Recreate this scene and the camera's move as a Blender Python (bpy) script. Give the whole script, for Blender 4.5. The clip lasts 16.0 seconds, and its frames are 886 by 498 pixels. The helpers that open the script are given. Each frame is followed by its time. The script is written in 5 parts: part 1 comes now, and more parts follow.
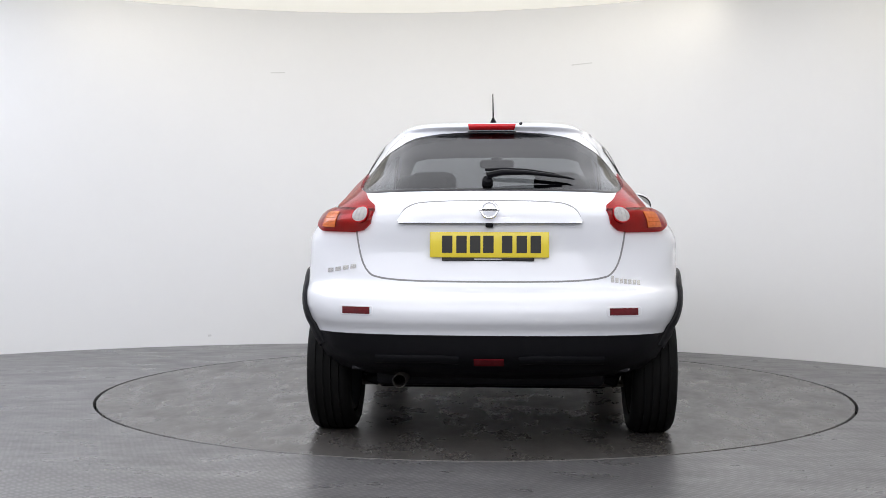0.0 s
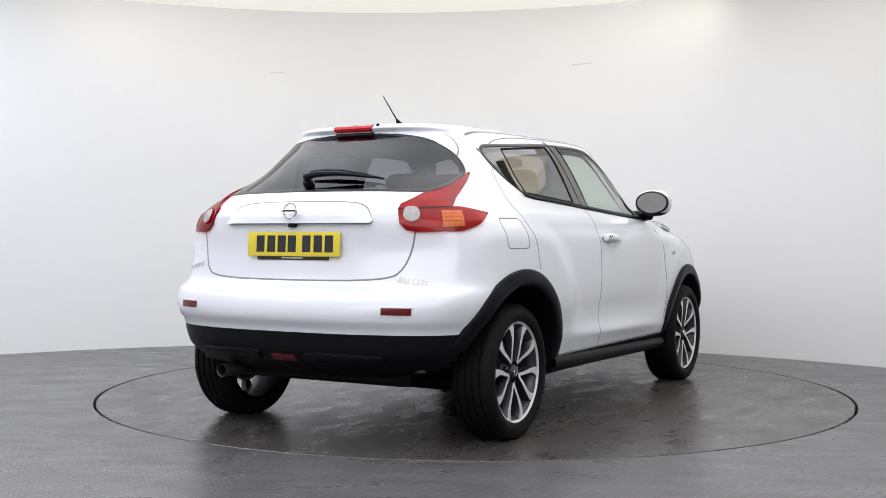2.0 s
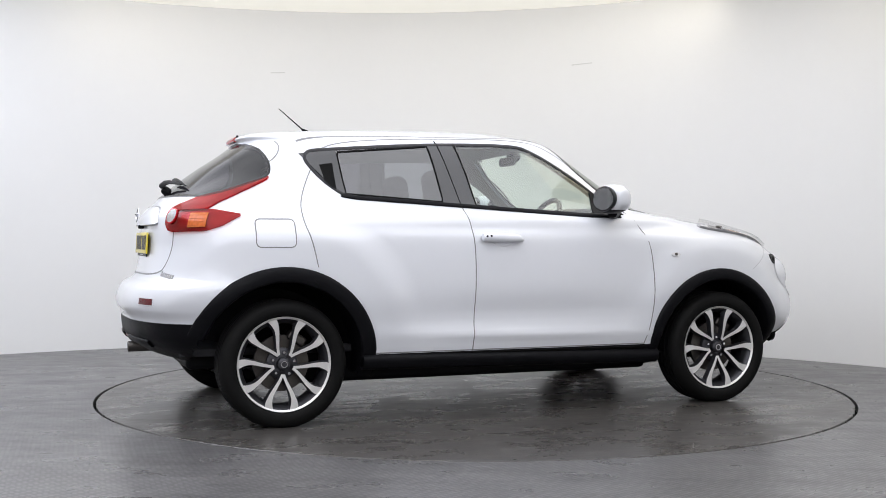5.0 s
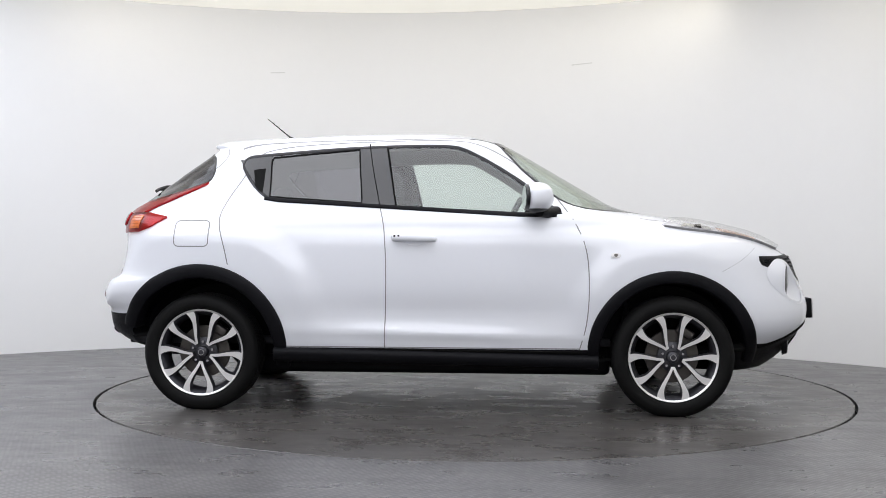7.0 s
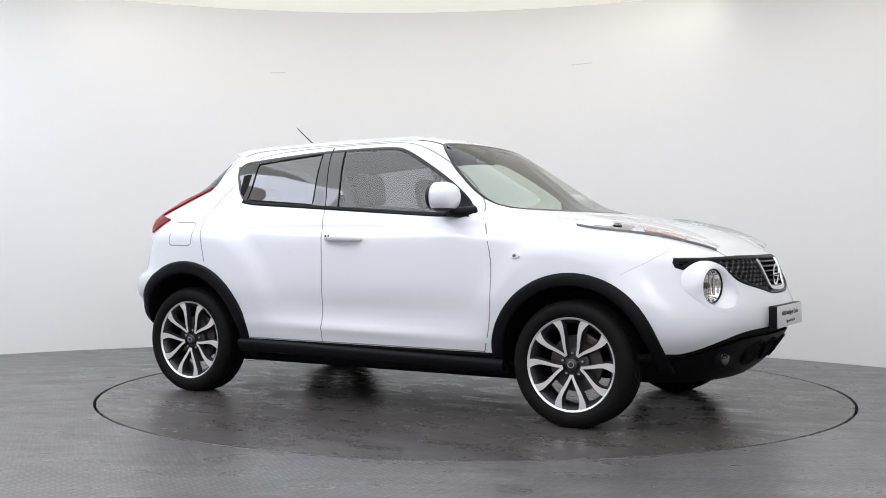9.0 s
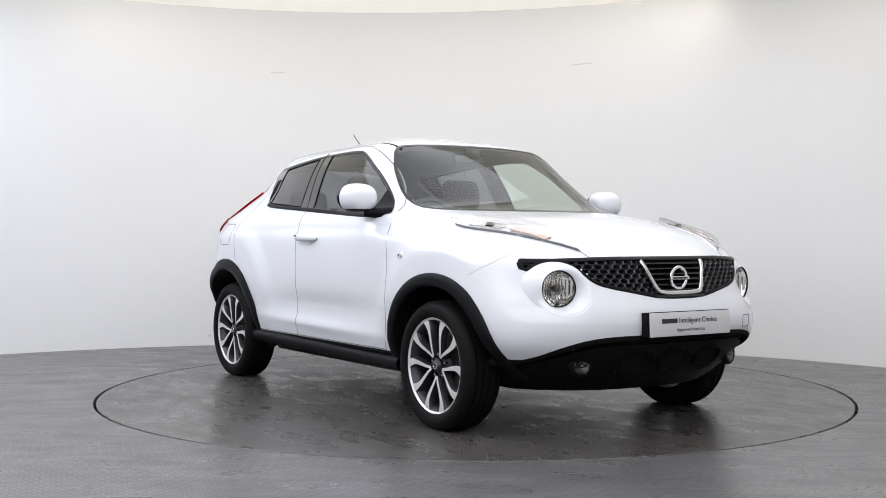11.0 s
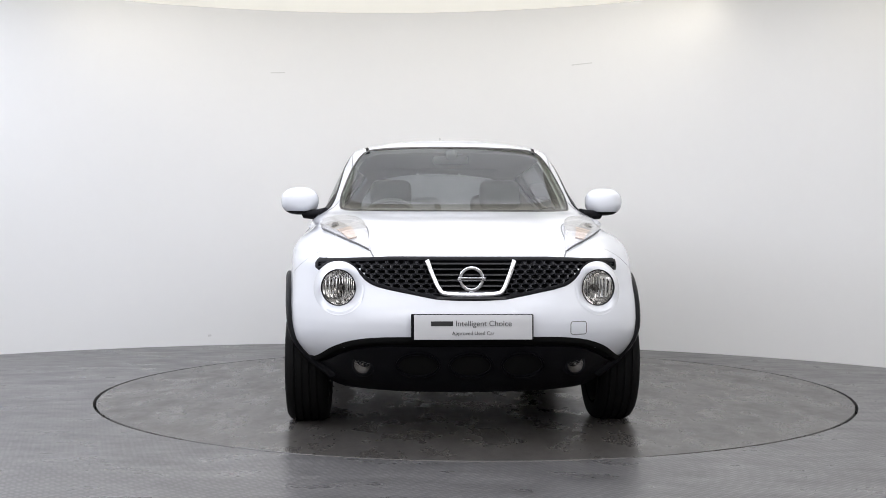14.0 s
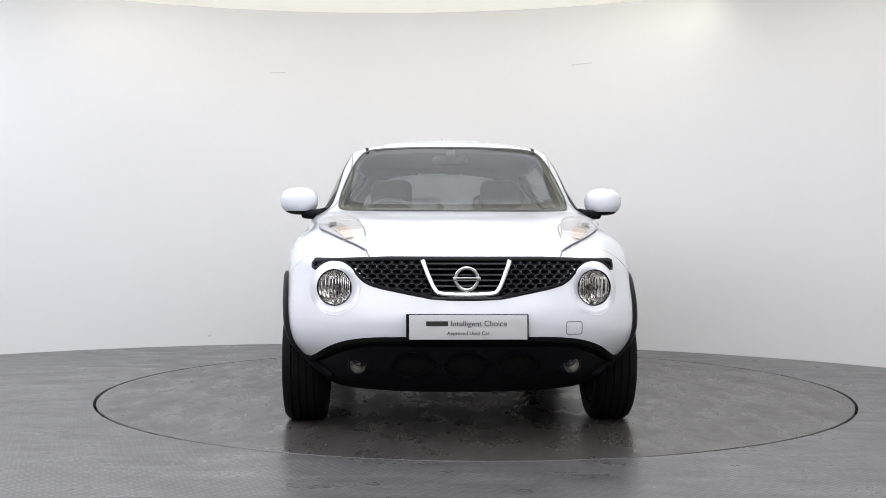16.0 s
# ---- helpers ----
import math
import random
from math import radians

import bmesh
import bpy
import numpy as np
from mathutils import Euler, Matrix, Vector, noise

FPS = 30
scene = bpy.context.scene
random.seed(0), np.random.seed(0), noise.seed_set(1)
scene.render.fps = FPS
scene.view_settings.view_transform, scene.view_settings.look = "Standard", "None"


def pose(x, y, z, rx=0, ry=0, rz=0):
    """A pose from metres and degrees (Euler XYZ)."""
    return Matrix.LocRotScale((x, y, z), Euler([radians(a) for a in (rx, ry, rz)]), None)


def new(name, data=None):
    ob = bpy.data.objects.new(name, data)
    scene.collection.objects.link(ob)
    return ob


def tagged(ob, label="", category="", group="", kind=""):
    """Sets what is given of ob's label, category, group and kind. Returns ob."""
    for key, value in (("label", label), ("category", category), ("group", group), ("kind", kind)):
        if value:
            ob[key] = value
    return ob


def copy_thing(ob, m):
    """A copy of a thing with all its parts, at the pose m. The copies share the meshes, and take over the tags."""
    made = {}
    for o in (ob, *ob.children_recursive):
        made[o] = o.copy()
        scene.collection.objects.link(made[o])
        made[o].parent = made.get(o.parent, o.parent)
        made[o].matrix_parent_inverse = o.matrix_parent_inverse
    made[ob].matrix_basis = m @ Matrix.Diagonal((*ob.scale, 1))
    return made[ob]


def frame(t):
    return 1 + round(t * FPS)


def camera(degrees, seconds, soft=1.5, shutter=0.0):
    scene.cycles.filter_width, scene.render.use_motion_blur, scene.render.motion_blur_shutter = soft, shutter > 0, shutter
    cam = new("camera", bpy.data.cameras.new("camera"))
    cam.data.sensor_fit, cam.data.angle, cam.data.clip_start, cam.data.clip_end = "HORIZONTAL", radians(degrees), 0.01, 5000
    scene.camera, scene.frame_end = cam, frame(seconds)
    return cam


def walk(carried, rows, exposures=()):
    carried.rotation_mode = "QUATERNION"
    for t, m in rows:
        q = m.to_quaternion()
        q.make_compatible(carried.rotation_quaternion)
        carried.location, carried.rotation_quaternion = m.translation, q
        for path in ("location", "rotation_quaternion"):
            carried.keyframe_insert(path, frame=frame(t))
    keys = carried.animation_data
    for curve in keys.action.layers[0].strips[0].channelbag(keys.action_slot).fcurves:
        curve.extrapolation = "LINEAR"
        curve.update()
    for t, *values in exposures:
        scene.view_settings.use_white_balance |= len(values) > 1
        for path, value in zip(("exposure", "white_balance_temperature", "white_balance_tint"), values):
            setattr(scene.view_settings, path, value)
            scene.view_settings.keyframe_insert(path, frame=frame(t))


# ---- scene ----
# The camera stands still on a stand at 0.935 m, before a round studio with a turntable.
cam = camera(43.96, 16.0, soft=0.85)
EYE = pose(0, 0, 0.935, 89.43, -0.12, 0)
walk(cam, [(0.0, EYE), (16.0, EYE)])

TABLE = Vector((0.1836, 6.8313, 0.0))      # axis of the turntable
TABLE_R = 2.2415
OFFSET = -0.147                          # the car's centre line beside the axis
TURN = [(0, 86.38), (0.5, 80.05), (1, 73.39), (1.5, 67.05), (2, 60.34), (2.5, 53.97), (3, 47.36), (3.5, 41.02), (4, 34.40),
        (6.5, 2.00), (7, -4.62), (7.5, -10.90), (8, -17.48), (8.5, -23.82), (9, -30.35), (11.5, -62.90), (12, -69.55),
        (12.5, -75.66), (13, -81.4), (13.5, -85.01), (14, -87.22), (14.5, -87.86), (15, -87.86), (16, -87.86)]

# ---- light ----
world = bpy.data.worlds.new("studio")
world.use_nodes = True
world.node_tree.nodes["Background"].inputs[0].default_value = (0.9, 0.95, 1, 1)
world.node_tree.nodes["Background"].inputs[1].default_value = 0.3
scene.world = world
scene.view_settings.exposure = -0.06


def area(name, m, sx, sy, power, colour):
    lamp = bpy.data.lights.new(name, "AREA")
    lamp.shape, lamp.size, lamp.size_y, lamp.energy, lamp.color = "RECTANGLE", sx, sy, power, colour
    ob = new(name, lamp)
    ob.matrix_world = m
    return ob


area("ceiling_lamp_mid", pose(-0.25, 5.2, 2.88), 5.2, 5.4, 142, (0.855, 0.885, 1.0))
area("ceiling_lamp_west", pose(-3.2, 6.3, 2.80, 0, -30, 20), 1.5, 4.2, 84, (0.79, 0.845, 1.0))
# unseen wash added to lift the top of the back wall
area("back_wall_wash", pose(-0.4, 8.7, 2.88, 36, 0, 0), 5.0, 0.4, 12, (1.0, 0.93, 0.80))
area("ceiling_lamp_east", pose(2.3, 6.8, 2.86, 0, 24, -25), 0.9, 2.6, 7, (1.0, 0.87, 0.58))
# unseen fill added on the camera's side to brighten the faces turned to it
area("front_fill", pose(-1.1, 0.6, 2.62, 16, 0, 0), 7.2, 3.2, 165, (0.862, 0.888, 1.0))

# ---- materials ----


def material(name, colour, rough=0.5, metal=0.0, vary=0.06, scale=6.0, bump=0.0, bump_scale=60.0, coat=0.0, spec=0.5):
    """Two scales of noise over a base colour, with fine relief."""
    mat = bpy.data.materials.new(name)
    mat.use_nodes = True
    nt = mat.node_tree
    n, l = nt.nodes, nt.links
    b = n["Principled BSDF"]
    b.inputs["Roughness"].default_value, b.inputs["Metallic"].default_value = rough, metal
    b.inputs["Coat Weight"].default_value, b.inputs["Coat Roughness"].default_value = coat, 0.04
    b.inputs["Specular IOR Level"].default_value = spec
    tc = n.new("ShaderNodeTexCoord")
    big, fine = n.new("ShaderNodeTexNoise"), n.new("ShaderNodeTexNoise")
    big.inputs["Scale"].default_value, fine.inputs["Scale"].default_value = scale, scale * 14
    big.inputs["Detail"].default_value, fine.inputs["Detail"].default_value = 5, 3
    add = n.new("ShaderNodeMath")
    add.operation = "MULTIPLY_ADD"
    l.new(tc.outputs["Object"], big.inputs["Vector"])
    l.new(tc.outputs["Object"], fine.inputs["Vector"])
    l.new(fine.outputs["Fac"], add.inputs[0])
    add.inputs[1].default_value = 0.4
    l.new(big.outputs["Fac"], add.inputs[2])
    ramp = n.new("ShaderNodeMapRange")
    ramp.inputs["From Min"].default_value, ramp.inputs["From Max"].default_value = 0.35, 1.05
    ramp.inputs["To Min"].default_value, ramp.inputs["To Max"].default_value = 1 - vary, 1 + vary
    l.new(add.outputs[0], ramp.inputs["Value"])
    mix = n.new("ShaderNodeVectorMath")
    mix.operation = "SCALE"
    mix.inputs[0].default_value = colour
    l.new(ramp.outputs[0], mix.inputs["Scale"])
    l.new(mix.outputs[0], b.inputs["Base Color"])
    if bump:
        grain, bp = n.new("ShaderNodeTexNoise"), n.new("ShaderNodeBump")
        grain.inputs["Scale"].default_value, bp.inputs["Strength"].default_value = bump_scale, bump
        bp.inputs["Distance"].default_value = 0.002
        l.new(tc.outputs["Object"], grain.inputs["Vector"])
        l.new(grain.outputs["Fac"], bp.inputs["Height"])
        l.new(bp.outputs[0], b.inputs["Normal"])
    return mat


def glass(name, colour, rough=0.02, film=0.05):
    """Thin tinted pane: clear tint and a mirror film by the angle."""
    mat = bpy.data.materials.new(name)
    mat.use_nodes = True
    n, l = mat.node_tree.nodes, mat.node_tree.links
    n.remove(n["Principled BSDF"])
    clear, gloss, mix, fr = (n.new("ShaderNodeBsdfTransparent"), n.new("ShaderNodeBsdfGlossy"),
                             n.new("ShaderNodeMixShader"), n.new("ShaderNodeLayerWeight"))
    power, scale = n.new("ShaderNodeMath"), n.new("ShaderNodeMath")
    power.operation, scale.operation = "POWER", "MULTIPLY_ADD"
    power.inputs[1].default_value, scale.inputs[1].default_value, scale.inputs[2].default_value = 5, 0.9, film
    clear.inputs[0].default_value = (*colour, 1)
    gloss.inputs["Roughness"].default_value = rough
    fr.inputs["Blend"].default_value = 0.5
    l.new(fr.outputs["Facing"], power.inputs[0])
    l.new(power.outputs[0], scale.inputs[0])
    l.new(scale.outputs[0], mix.inputs[0])
    l.new(clear.outputs[0], mix.inputs[1])
    l.new(gloss.outputs[0], mix.inputs[2])
    l.new(mix.outputs[0], n["Material Output"].inputs[0])
    return mat


def lens_mat(name, colour, rough=0.08):
    mat = material(name, colour, rough, vary=0.25, scale=60, coat=0.08, bump=0.3, bump_scale=160, spec=0.3)
    return mat


WALL = material("wall_paint", (0.825, 0.825, 0.822), 0.6, vary=0.015, scale=0.8, bump=0.15, bump_scale=40)
CEIL = material("ceiling_paint", (0.93, 0.91, 0.83), 0.8, vary=0.02, scale=1.5)
# cream ceiling with faint emission added to lift it and the wall tops
GLOW_CEILING = material("ceiling_added_glow", (0.90, 0.88, 0.80), 0.7, vary=0.02, scale=1.5)
GLOW_CEILING.node_tree.nodes["Principled BSDF"].inputs["Emission Color"].default_value = (1.0, 0.965, 0.89, 1)
GLOW_CEILING.node_tree.nodes["Principled BSDF"].inputs["Emission Strength"].default_value = 0.42


def floor_material(name, colour, tread, rough):
    """Worn grey floor paint: wide stains, streaks along the sweep of the tyres, and a small raised tread."""
    mat = material(name, colour, rough, vary=0.0)
    n, l = mat.node_tree.nodes, mat.node_tree.links
    bsdf = n["Principled BSDF"]
    tc = n.new("ShaderNodeTexCoord")

    def noise_at(scale, detail, stretch=(1, 1, 1), turn=0.0):
        mp, t = n.new("ShaderNodeMapping"), n.new("ShaderNodeTexNoise")
        mp.inputs["Scale"].default_value, mp.inputs["Rotation"].default_value = stretch, (0, 0, turn)
        t.inputs["Scale"].default_value, t.inputs["Detail"].default_value, t.inputs["Roughness"].default_value = scale, detail, 0.65
        l.new(tc.outputs["Object"], mp.inputs["Vector"])
        l.new(mp.outputs[0], t.inputs["Vector"])
        return t.outputs["Fac"]

    def level(sock, lo, hi, a, c):
        r = n.new("ShaderNodeMapRange")
        for k, v in zip(("From Min", "From Max", "To Min", "To Max"), (lo, hi, a, c)):
            r.inputs[k].default_value = v
        l.new(sock, r.inputs["Value"])
        return r.outputs[0]

    def times(a, c):
        m = n.new("ShaderNodeMath")
        m.operation = "MULTIPLY"
        l.new(a, m.inputs[0])
        l.new(c, m.inputs[1])
        return m.outputs[0]
    stain = level(noise_at(0.9, 6), 0.3, 0.7, 0.80, 1.2)
    streak = level(noise_at(2.2, 6, (1, 5, 1), 0.5), 0.30, 0.70, 0.80, 1.16)
    scuff = level(noise_at(5.0, 5, (1, 7, 1), 2.0), 0.50, 0.80, 1.0, 0.80)
    pale = level(noise_at(3.4, 5, (9, 1, 1), 0.2), 0.50, 0.80, 1.0, 1.22)
    mp, vo = n.new("ShaderNodeMapping"), n.new("ShaderNodeTexVoronoi")
    mp.inputs["Scale"].default_value, mp.inputs["Rotation"].default_value = (34, 60, 1), (0, 0, 0.6)
    vo.inputs["Scale"].default_value, vo.inputs["Randomness"].default_value = 1.0, 0.15
    l.new(tc.outputs["Object"], mp.inputs["Vector"])
    l.new(mp.outputs[0], vo.inputs["Vector"])
    stud = level(vo.outputs["Distance"], 0.22, 0.42, 1 + tread, 1 - tread)
    f = times(times(times(stain, streak), times(scuff, pale)), stud)
    tint = n.new("ShaderNodeVectorMath")
    tint.operation = "SCALE"
    tint.inputs[0].default_value = colour
    l.new(f, tint.inputs["Scale"])
    l.new(tint.outputs[0], bsdf.inputs["Base Color"])
    l.new(level(noise_at(2.6, 6, (1, 2, 1), 1.0), 0.3, 0.7, rough - 0.07, rough + 0.12), bsdf.inputs["Roughness"])
    bump = n.new("ShaderNodeBump")
    bump.inputs["Strength"].default_value, bump.inputs["Distance"].default_value = 0.25, 0.002
    l.new(stud, bump.inputs["Height"])
    l.new(bump.outputs[0], bsdf.inputs["Normal"])
    return mat


CONCRETE = floor_material("floor_paint", (0.110, 0.107, 0.109), 0.32, 0.30)
DISC = floor_material("turntable_steel", (0.066, 0.061, 0.057), 0.07, 0.27)
SCUFF = material("scuff_grey", (0.66, 0.66, 0.65), 0.7)
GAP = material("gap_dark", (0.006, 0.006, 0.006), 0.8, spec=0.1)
WHITE = material("white_paint", (0.70, 0.715, 0.758), 0.30, vary=0.008, scale=2, coat=1.0)
BLACK = material("black_plastic", (0.006, 0.006, 0.0075), 0.40, vary=0.15, scale=20, bump=0.3, bump_scale=500, spec=0.09)
LATTICE = material("grille_plastic", (0.030, 0.030, 0.034), 0.30, vary=0.1, spec=0.5)
GLOSS = material("gloss_black", (0.012, 0.012, 0.014), 0.25, vary=0.1, spec=0.35)
RUBBER = material("rubber", (0.006, 0.006, 0.006), 0.6, vary=0.2, scale=12, bump=0.3, bump_scale=200, spec=0.1)
SEAM = material("seam_shade", (0.20, 0.20, 0.205), 0.7)
CLOTH = material("seat_cloth", (0.035, 0.035, 0.04), 0.9, vary=0.2, scale=20, bump=0.4, bump_scale=300)
TRIM = material("cabin_trim", (0.05, 0.05, 0.052), 0.75, vary=0.15, scale=15, bump=0.3, bump_scale=250)
LINING = material("roof_lining", (0.36, 0.355, 0.34), 0.9, vary=0.04, scale=10)
CHROME = material("chrome", (0.66, 0.66, 0.68), 0.09, metal=1.0, vary=0.02)
ALLOY = material("machined_alloy", (0.74, 0.73, 0.72), 0.36, metal=0.55, vary=0.05, scale=9)
ALLOY_DARK = material("dark_alloy", (0.055, 0.055, 0.062), 0.4, metal=0.7, vary=0.1)
STEEL = material("brake_steel", (0.10, 0.092, 0.085), 0.42, metal=0.9, vary=0.2, scale=12)
RED = glass("red_lens", (0.62, 0.010, 0.018), 0.05, film=0.035)
BOWL = material("lamp_bowl", (0.55, 0.52, 0.52), 0.3, metal=0.6, vary=0.35, scale=14, bump=0.9, bump_scale=55)
BRAKE_RED = lens_mat("brake_red", (0.42, 0.008, 0.012))
DARKRED = lens_mat("dark_red_lens", (0.10, 0.006, 0.010))
AMBER = lens_mat("amber_lens", (0.55, 0.13, 0.03))
CLEAR = lens_mat("clear_lens", (0.66, 0.66, 0.67))
TRAY = material("lamp_tray", (0.66, 0.66, 0.69), 0.25, metal=0.4, vary=0.3, scale=22, bump=0.6, bump_scale=70)
PALE_AMBER = lens_mat("pale_amber_lens", (0.62, 0.48, 0.40))
REVERSE = lens_mat("reverse_lens", (0.40, 0.385, 0.38))
SILVER = material("silvered_bowl", (0.78, 0.77, 0.75), 0.12, metal=1.0, vary=0.08, scale=40)
YELLOW = material("plate_yellow", (0.70, 0.56, 0.03), 0.4, vary=0.02, coat=0.5)
PLATE_WHITE = material("plate_grey", (0.56, 0.56, 0.57), 0.4, vary=0.02, coat=0.5)
INK = material("plate_ink", (0.012, 0.012, 0.012), 0.5)
SILVER_INK = material("badge_silver", (0.55, 0.55, 0.56), 0.25, metal=0.8)
PIANO = material("gloss_black_film", (0.010, 0.010, 0.012), 0.05, vary=0.1, coat=0.6, spec=0.6)
PANE = glass("clear_glass", (0.78, 0.84, 0.77), film=0.062)
PANE_DARK = glass("privacy_glass", (0.20, 0.20, 0.23), film=0.062)
SIDE_DARK = glass("side_privacy_glass", (0.22, 0.22, 0.25), film=0.16)
SIDE_CLEAR = glass("side_clear_glass", (0.80, 0.87, 0.83), film=0.12)
LAMP_GLASS = glass("lamp_glass", (0.93, 0.93, 0.93))

# ---- mesh helpers ----


def mesh_object(name, bm, mats, parent=None, label="", smooth=True):
    me = bpy.data.meshes.new(name)
    bm.to_mesh(me)
    bm.free()
    for mt in (mats if isinstance(mats, (list, tuple)) else [mats]):
        me.materials.append(mt)
    if smooth:
        me.shade_smooth()
        me.set_sharp_from_angle(angle=radians(38))
    ob = new(name, me)
    ob.parent = parent
    if label:
        ob["label"] = label
    return ob


def part(name, bm, mat, parent, label="", smooth=True):
    return mesh_object(name, bm, mat, parent, label, smooth)


def grid_faces(bm, rows, closed=False):
    """Quads between equally long rows of points."""
    vs = [[bm.verts.new(p) for p in r] for r in rows]
    for a, b in zip(vs, vs[1:]):
        k = len(a)
        for i in range(k if closed else k - 1):
            bm.faces.new((a[i], a[(i + 1) % k], b[(i + 1) % k], b[i]))
    return vs


def lathe(bm, profile, n=64, axis="y", m=None):
    """Turn a profile of (radius, along) round an axis."""
    rows = []
    for r, h in profile:
        row = []
        for i in range(n):
            t = 2 * math.pi * i / n
            p = Vector((r * math.cos(t), h, r * math.sin(t))) if axis == "y" else (
                Vector((r * math.cos(t), r * math.sin(t), h)) if axis == "z" else Vector((h, r * math.cos(t), r * math.sin(t))))
            row.append(m @ p if m else p)
        rows.append(row)
    grid_faces(bm, rows, closed=True)
    bmesh.ops.recalc_face_normals(bm, faces=bm.faces[:])
    return bm


def rounded_box(size, bevel, m=None, seg=3, bm=None):
    bm = bm or bmesh.new()
    made = bmesh.ops.create_cube(bm, size=1)["verts"]
    for v in made:
        v.co = Vector((v.co.x * size[0], v.co.y * size[1], v.co.z * size[2]))
    edges = list({e for v in made for e in v.link_edges})
    if bevel:
        bmesh.ops.bevel(bm, geom=edges, offset=bevel, segments=seg, affect="EDGES", profile=0.5)
    if m:
        bmesh.ops.transform(bm, matrix=m, verts=bm.verts[:])
    return bm


def tube(bm, pts, r, n=8, cap=True):
    """A round bar along a line of points; r a number or one radius a point."""
    pts = [Vector(p) for p in pts]
    rows = []
    for i, p in enumerate(pts):
        d = (pts[min(i + 1, len(pts) - 1)] - pts[max(i - 1, 0)]).normalized()
        a = d.orthogonal().normalized() if i == 0 else (side - d * side.dot(d)).normalized()
        side = a
        b = d.cross(a)
        rr = r if isinstance(r, (int, float)) else r[i]
        rows.append([p + rr * (a * math.cos(2 * math.pi * k / n) + b * math.sin(2 * math.pi * k / n)) for k in range(n)])
    vs = grid_faces(bm, rows, closed=True)
    if cap:
        bm.faces.new(vs[0][::-1])
        bm.faces.new(vs[-1])
    bmesh.ops.recalc_face_normals(bm, faces=bm.faces[:])
    return bm


def pchip(knots):
    """A smooth curve through (x, y) knots that never overshoots."""
    xs, ys = [k[0] for k in knots], [k[1] for k in knots]
    h = np.diff(xs)
    d = np.diff(ys) / h
    s = [d[0]]
    for i in range(1, len(d)):
        s.append(0.0 if d[i - 1] * d[i] <= 0 else 3 * (h[i - 1] + h[i]) / ((2 * h[i] + h[i - 1]) / d[i - 1] + (h[i] + 2 * h[i - 1]) / d[i]))
    s.append(d[-1])
    xs, ys, s = np.array(xs), np.array(ys), np.array(s)

    def f(x):
        x = np.clip(x, xs[0], xs[-1])
        i = np.clip(np.searchsorted(xs, x, side="right") - 1, 0, len(h) - 1)
        t = (x - xs[i]) / h[i]
        return ((2 * t**3 - 3 * t**2 + 1) * ys[i] + (t**3 - 2 * t**2 + t) * h[i] * s[i]
                + (-2 * t**3 + 3 * t**2) * ys[i + 1] + (t**3 - t**2) * h[i] * s[i + 1])
    return f


# ---- the studio ----
WALL_C, WALL_R, WALL_H = Vector((-0.554, 4.859, 0)), 4.885, 2.93
BACK_Y = -3.2


def studio_outline(r, n=96):
    """Round end and two straight sides back to the wall behind the camera."""
    pts = [(WALL_C.x + r, BACK_Y)]
    pts += [(WALL_C.x + r * math.cos(t), WALL_C.y + r * math.sin(t)) for t in np.linspace(0, math.pi, n)]
    return pts + [(WALL_C.x - r, BACK_Y)]


def build_studio():
    # curved wall, one shell with thickness
    bm = bmesh.new()
    inner, outer = studio_outline(WALL_R), studio_outline(WALL_R + 0.12)
    rows = [[(x, y, z) for x, y in o] for o, z in ((inner, 0.0), (inner, WALL_H), (outer, WALL_H), (outer, 0.0))]
    grid_faces(bm, rows)
    bmesh.ops.recalc_face_normals(bm, faces=bm.faces[:])
    tagged(part("wall_round", bm, WALL, None), "smooth white curved studio wall", "wall", kind="structure")
    bm = rounded_box((2 * WALL_R + 0.3, 0.12, WALL_H), 0, pose(WALL_C.x, BACK_Y - 0.06, WALL_H / 2))
    tagged(part("wall_back", bm, WALL, None, smooth=False), "plain white back wall of the studio", "wall", kind="structure")
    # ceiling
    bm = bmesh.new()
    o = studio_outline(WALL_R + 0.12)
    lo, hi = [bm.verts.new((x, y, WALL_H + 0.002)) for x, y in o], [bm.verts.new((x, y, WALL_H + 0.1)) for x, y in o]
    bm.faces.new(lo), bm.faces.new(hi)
    tagged(part("ceiling", bm, GLOW_CEILING, None, smooth=False), "flat cream ceiling with a soft added glow", "ceiling", kind="structure")
    # floor: a sheet with a round hole for the disc
    bm = bmesh.new()
    n = 128
    ring = lambda r, z: [(TABLE.x + r * math.cos(2 * math.pi * i / n), TABLE.y + r * math.sin(2 * math.pi * i / n), z) for i in range(n)]
    grid_faces(bm, [ring(TABLE_R + 0.011, -0.05), ring(TABLE_R + 0.011, 0.0), ring(3.4, 0.0), ring(6.5, 0.0), ring(14, 0.0)], closed=True)
    bmesh.ops.recalc_face_normals(bm, faces=bm.faces[:])
    tagged(part("floor", bm, CONCRETE, None, smooth=False), "grey painted studio floor with faint tread pattern", "floor", kind="structure")
    bm = bmesh.new()
    bm.faces.new([bm.verts.new(p) for p in ring(TABLE_R + 0.05, -0.05)])
    tagged(part("turntable_pit", bm, GAP, None, smooth=False), "dark gap round the turntable", "gap", kind="structure")


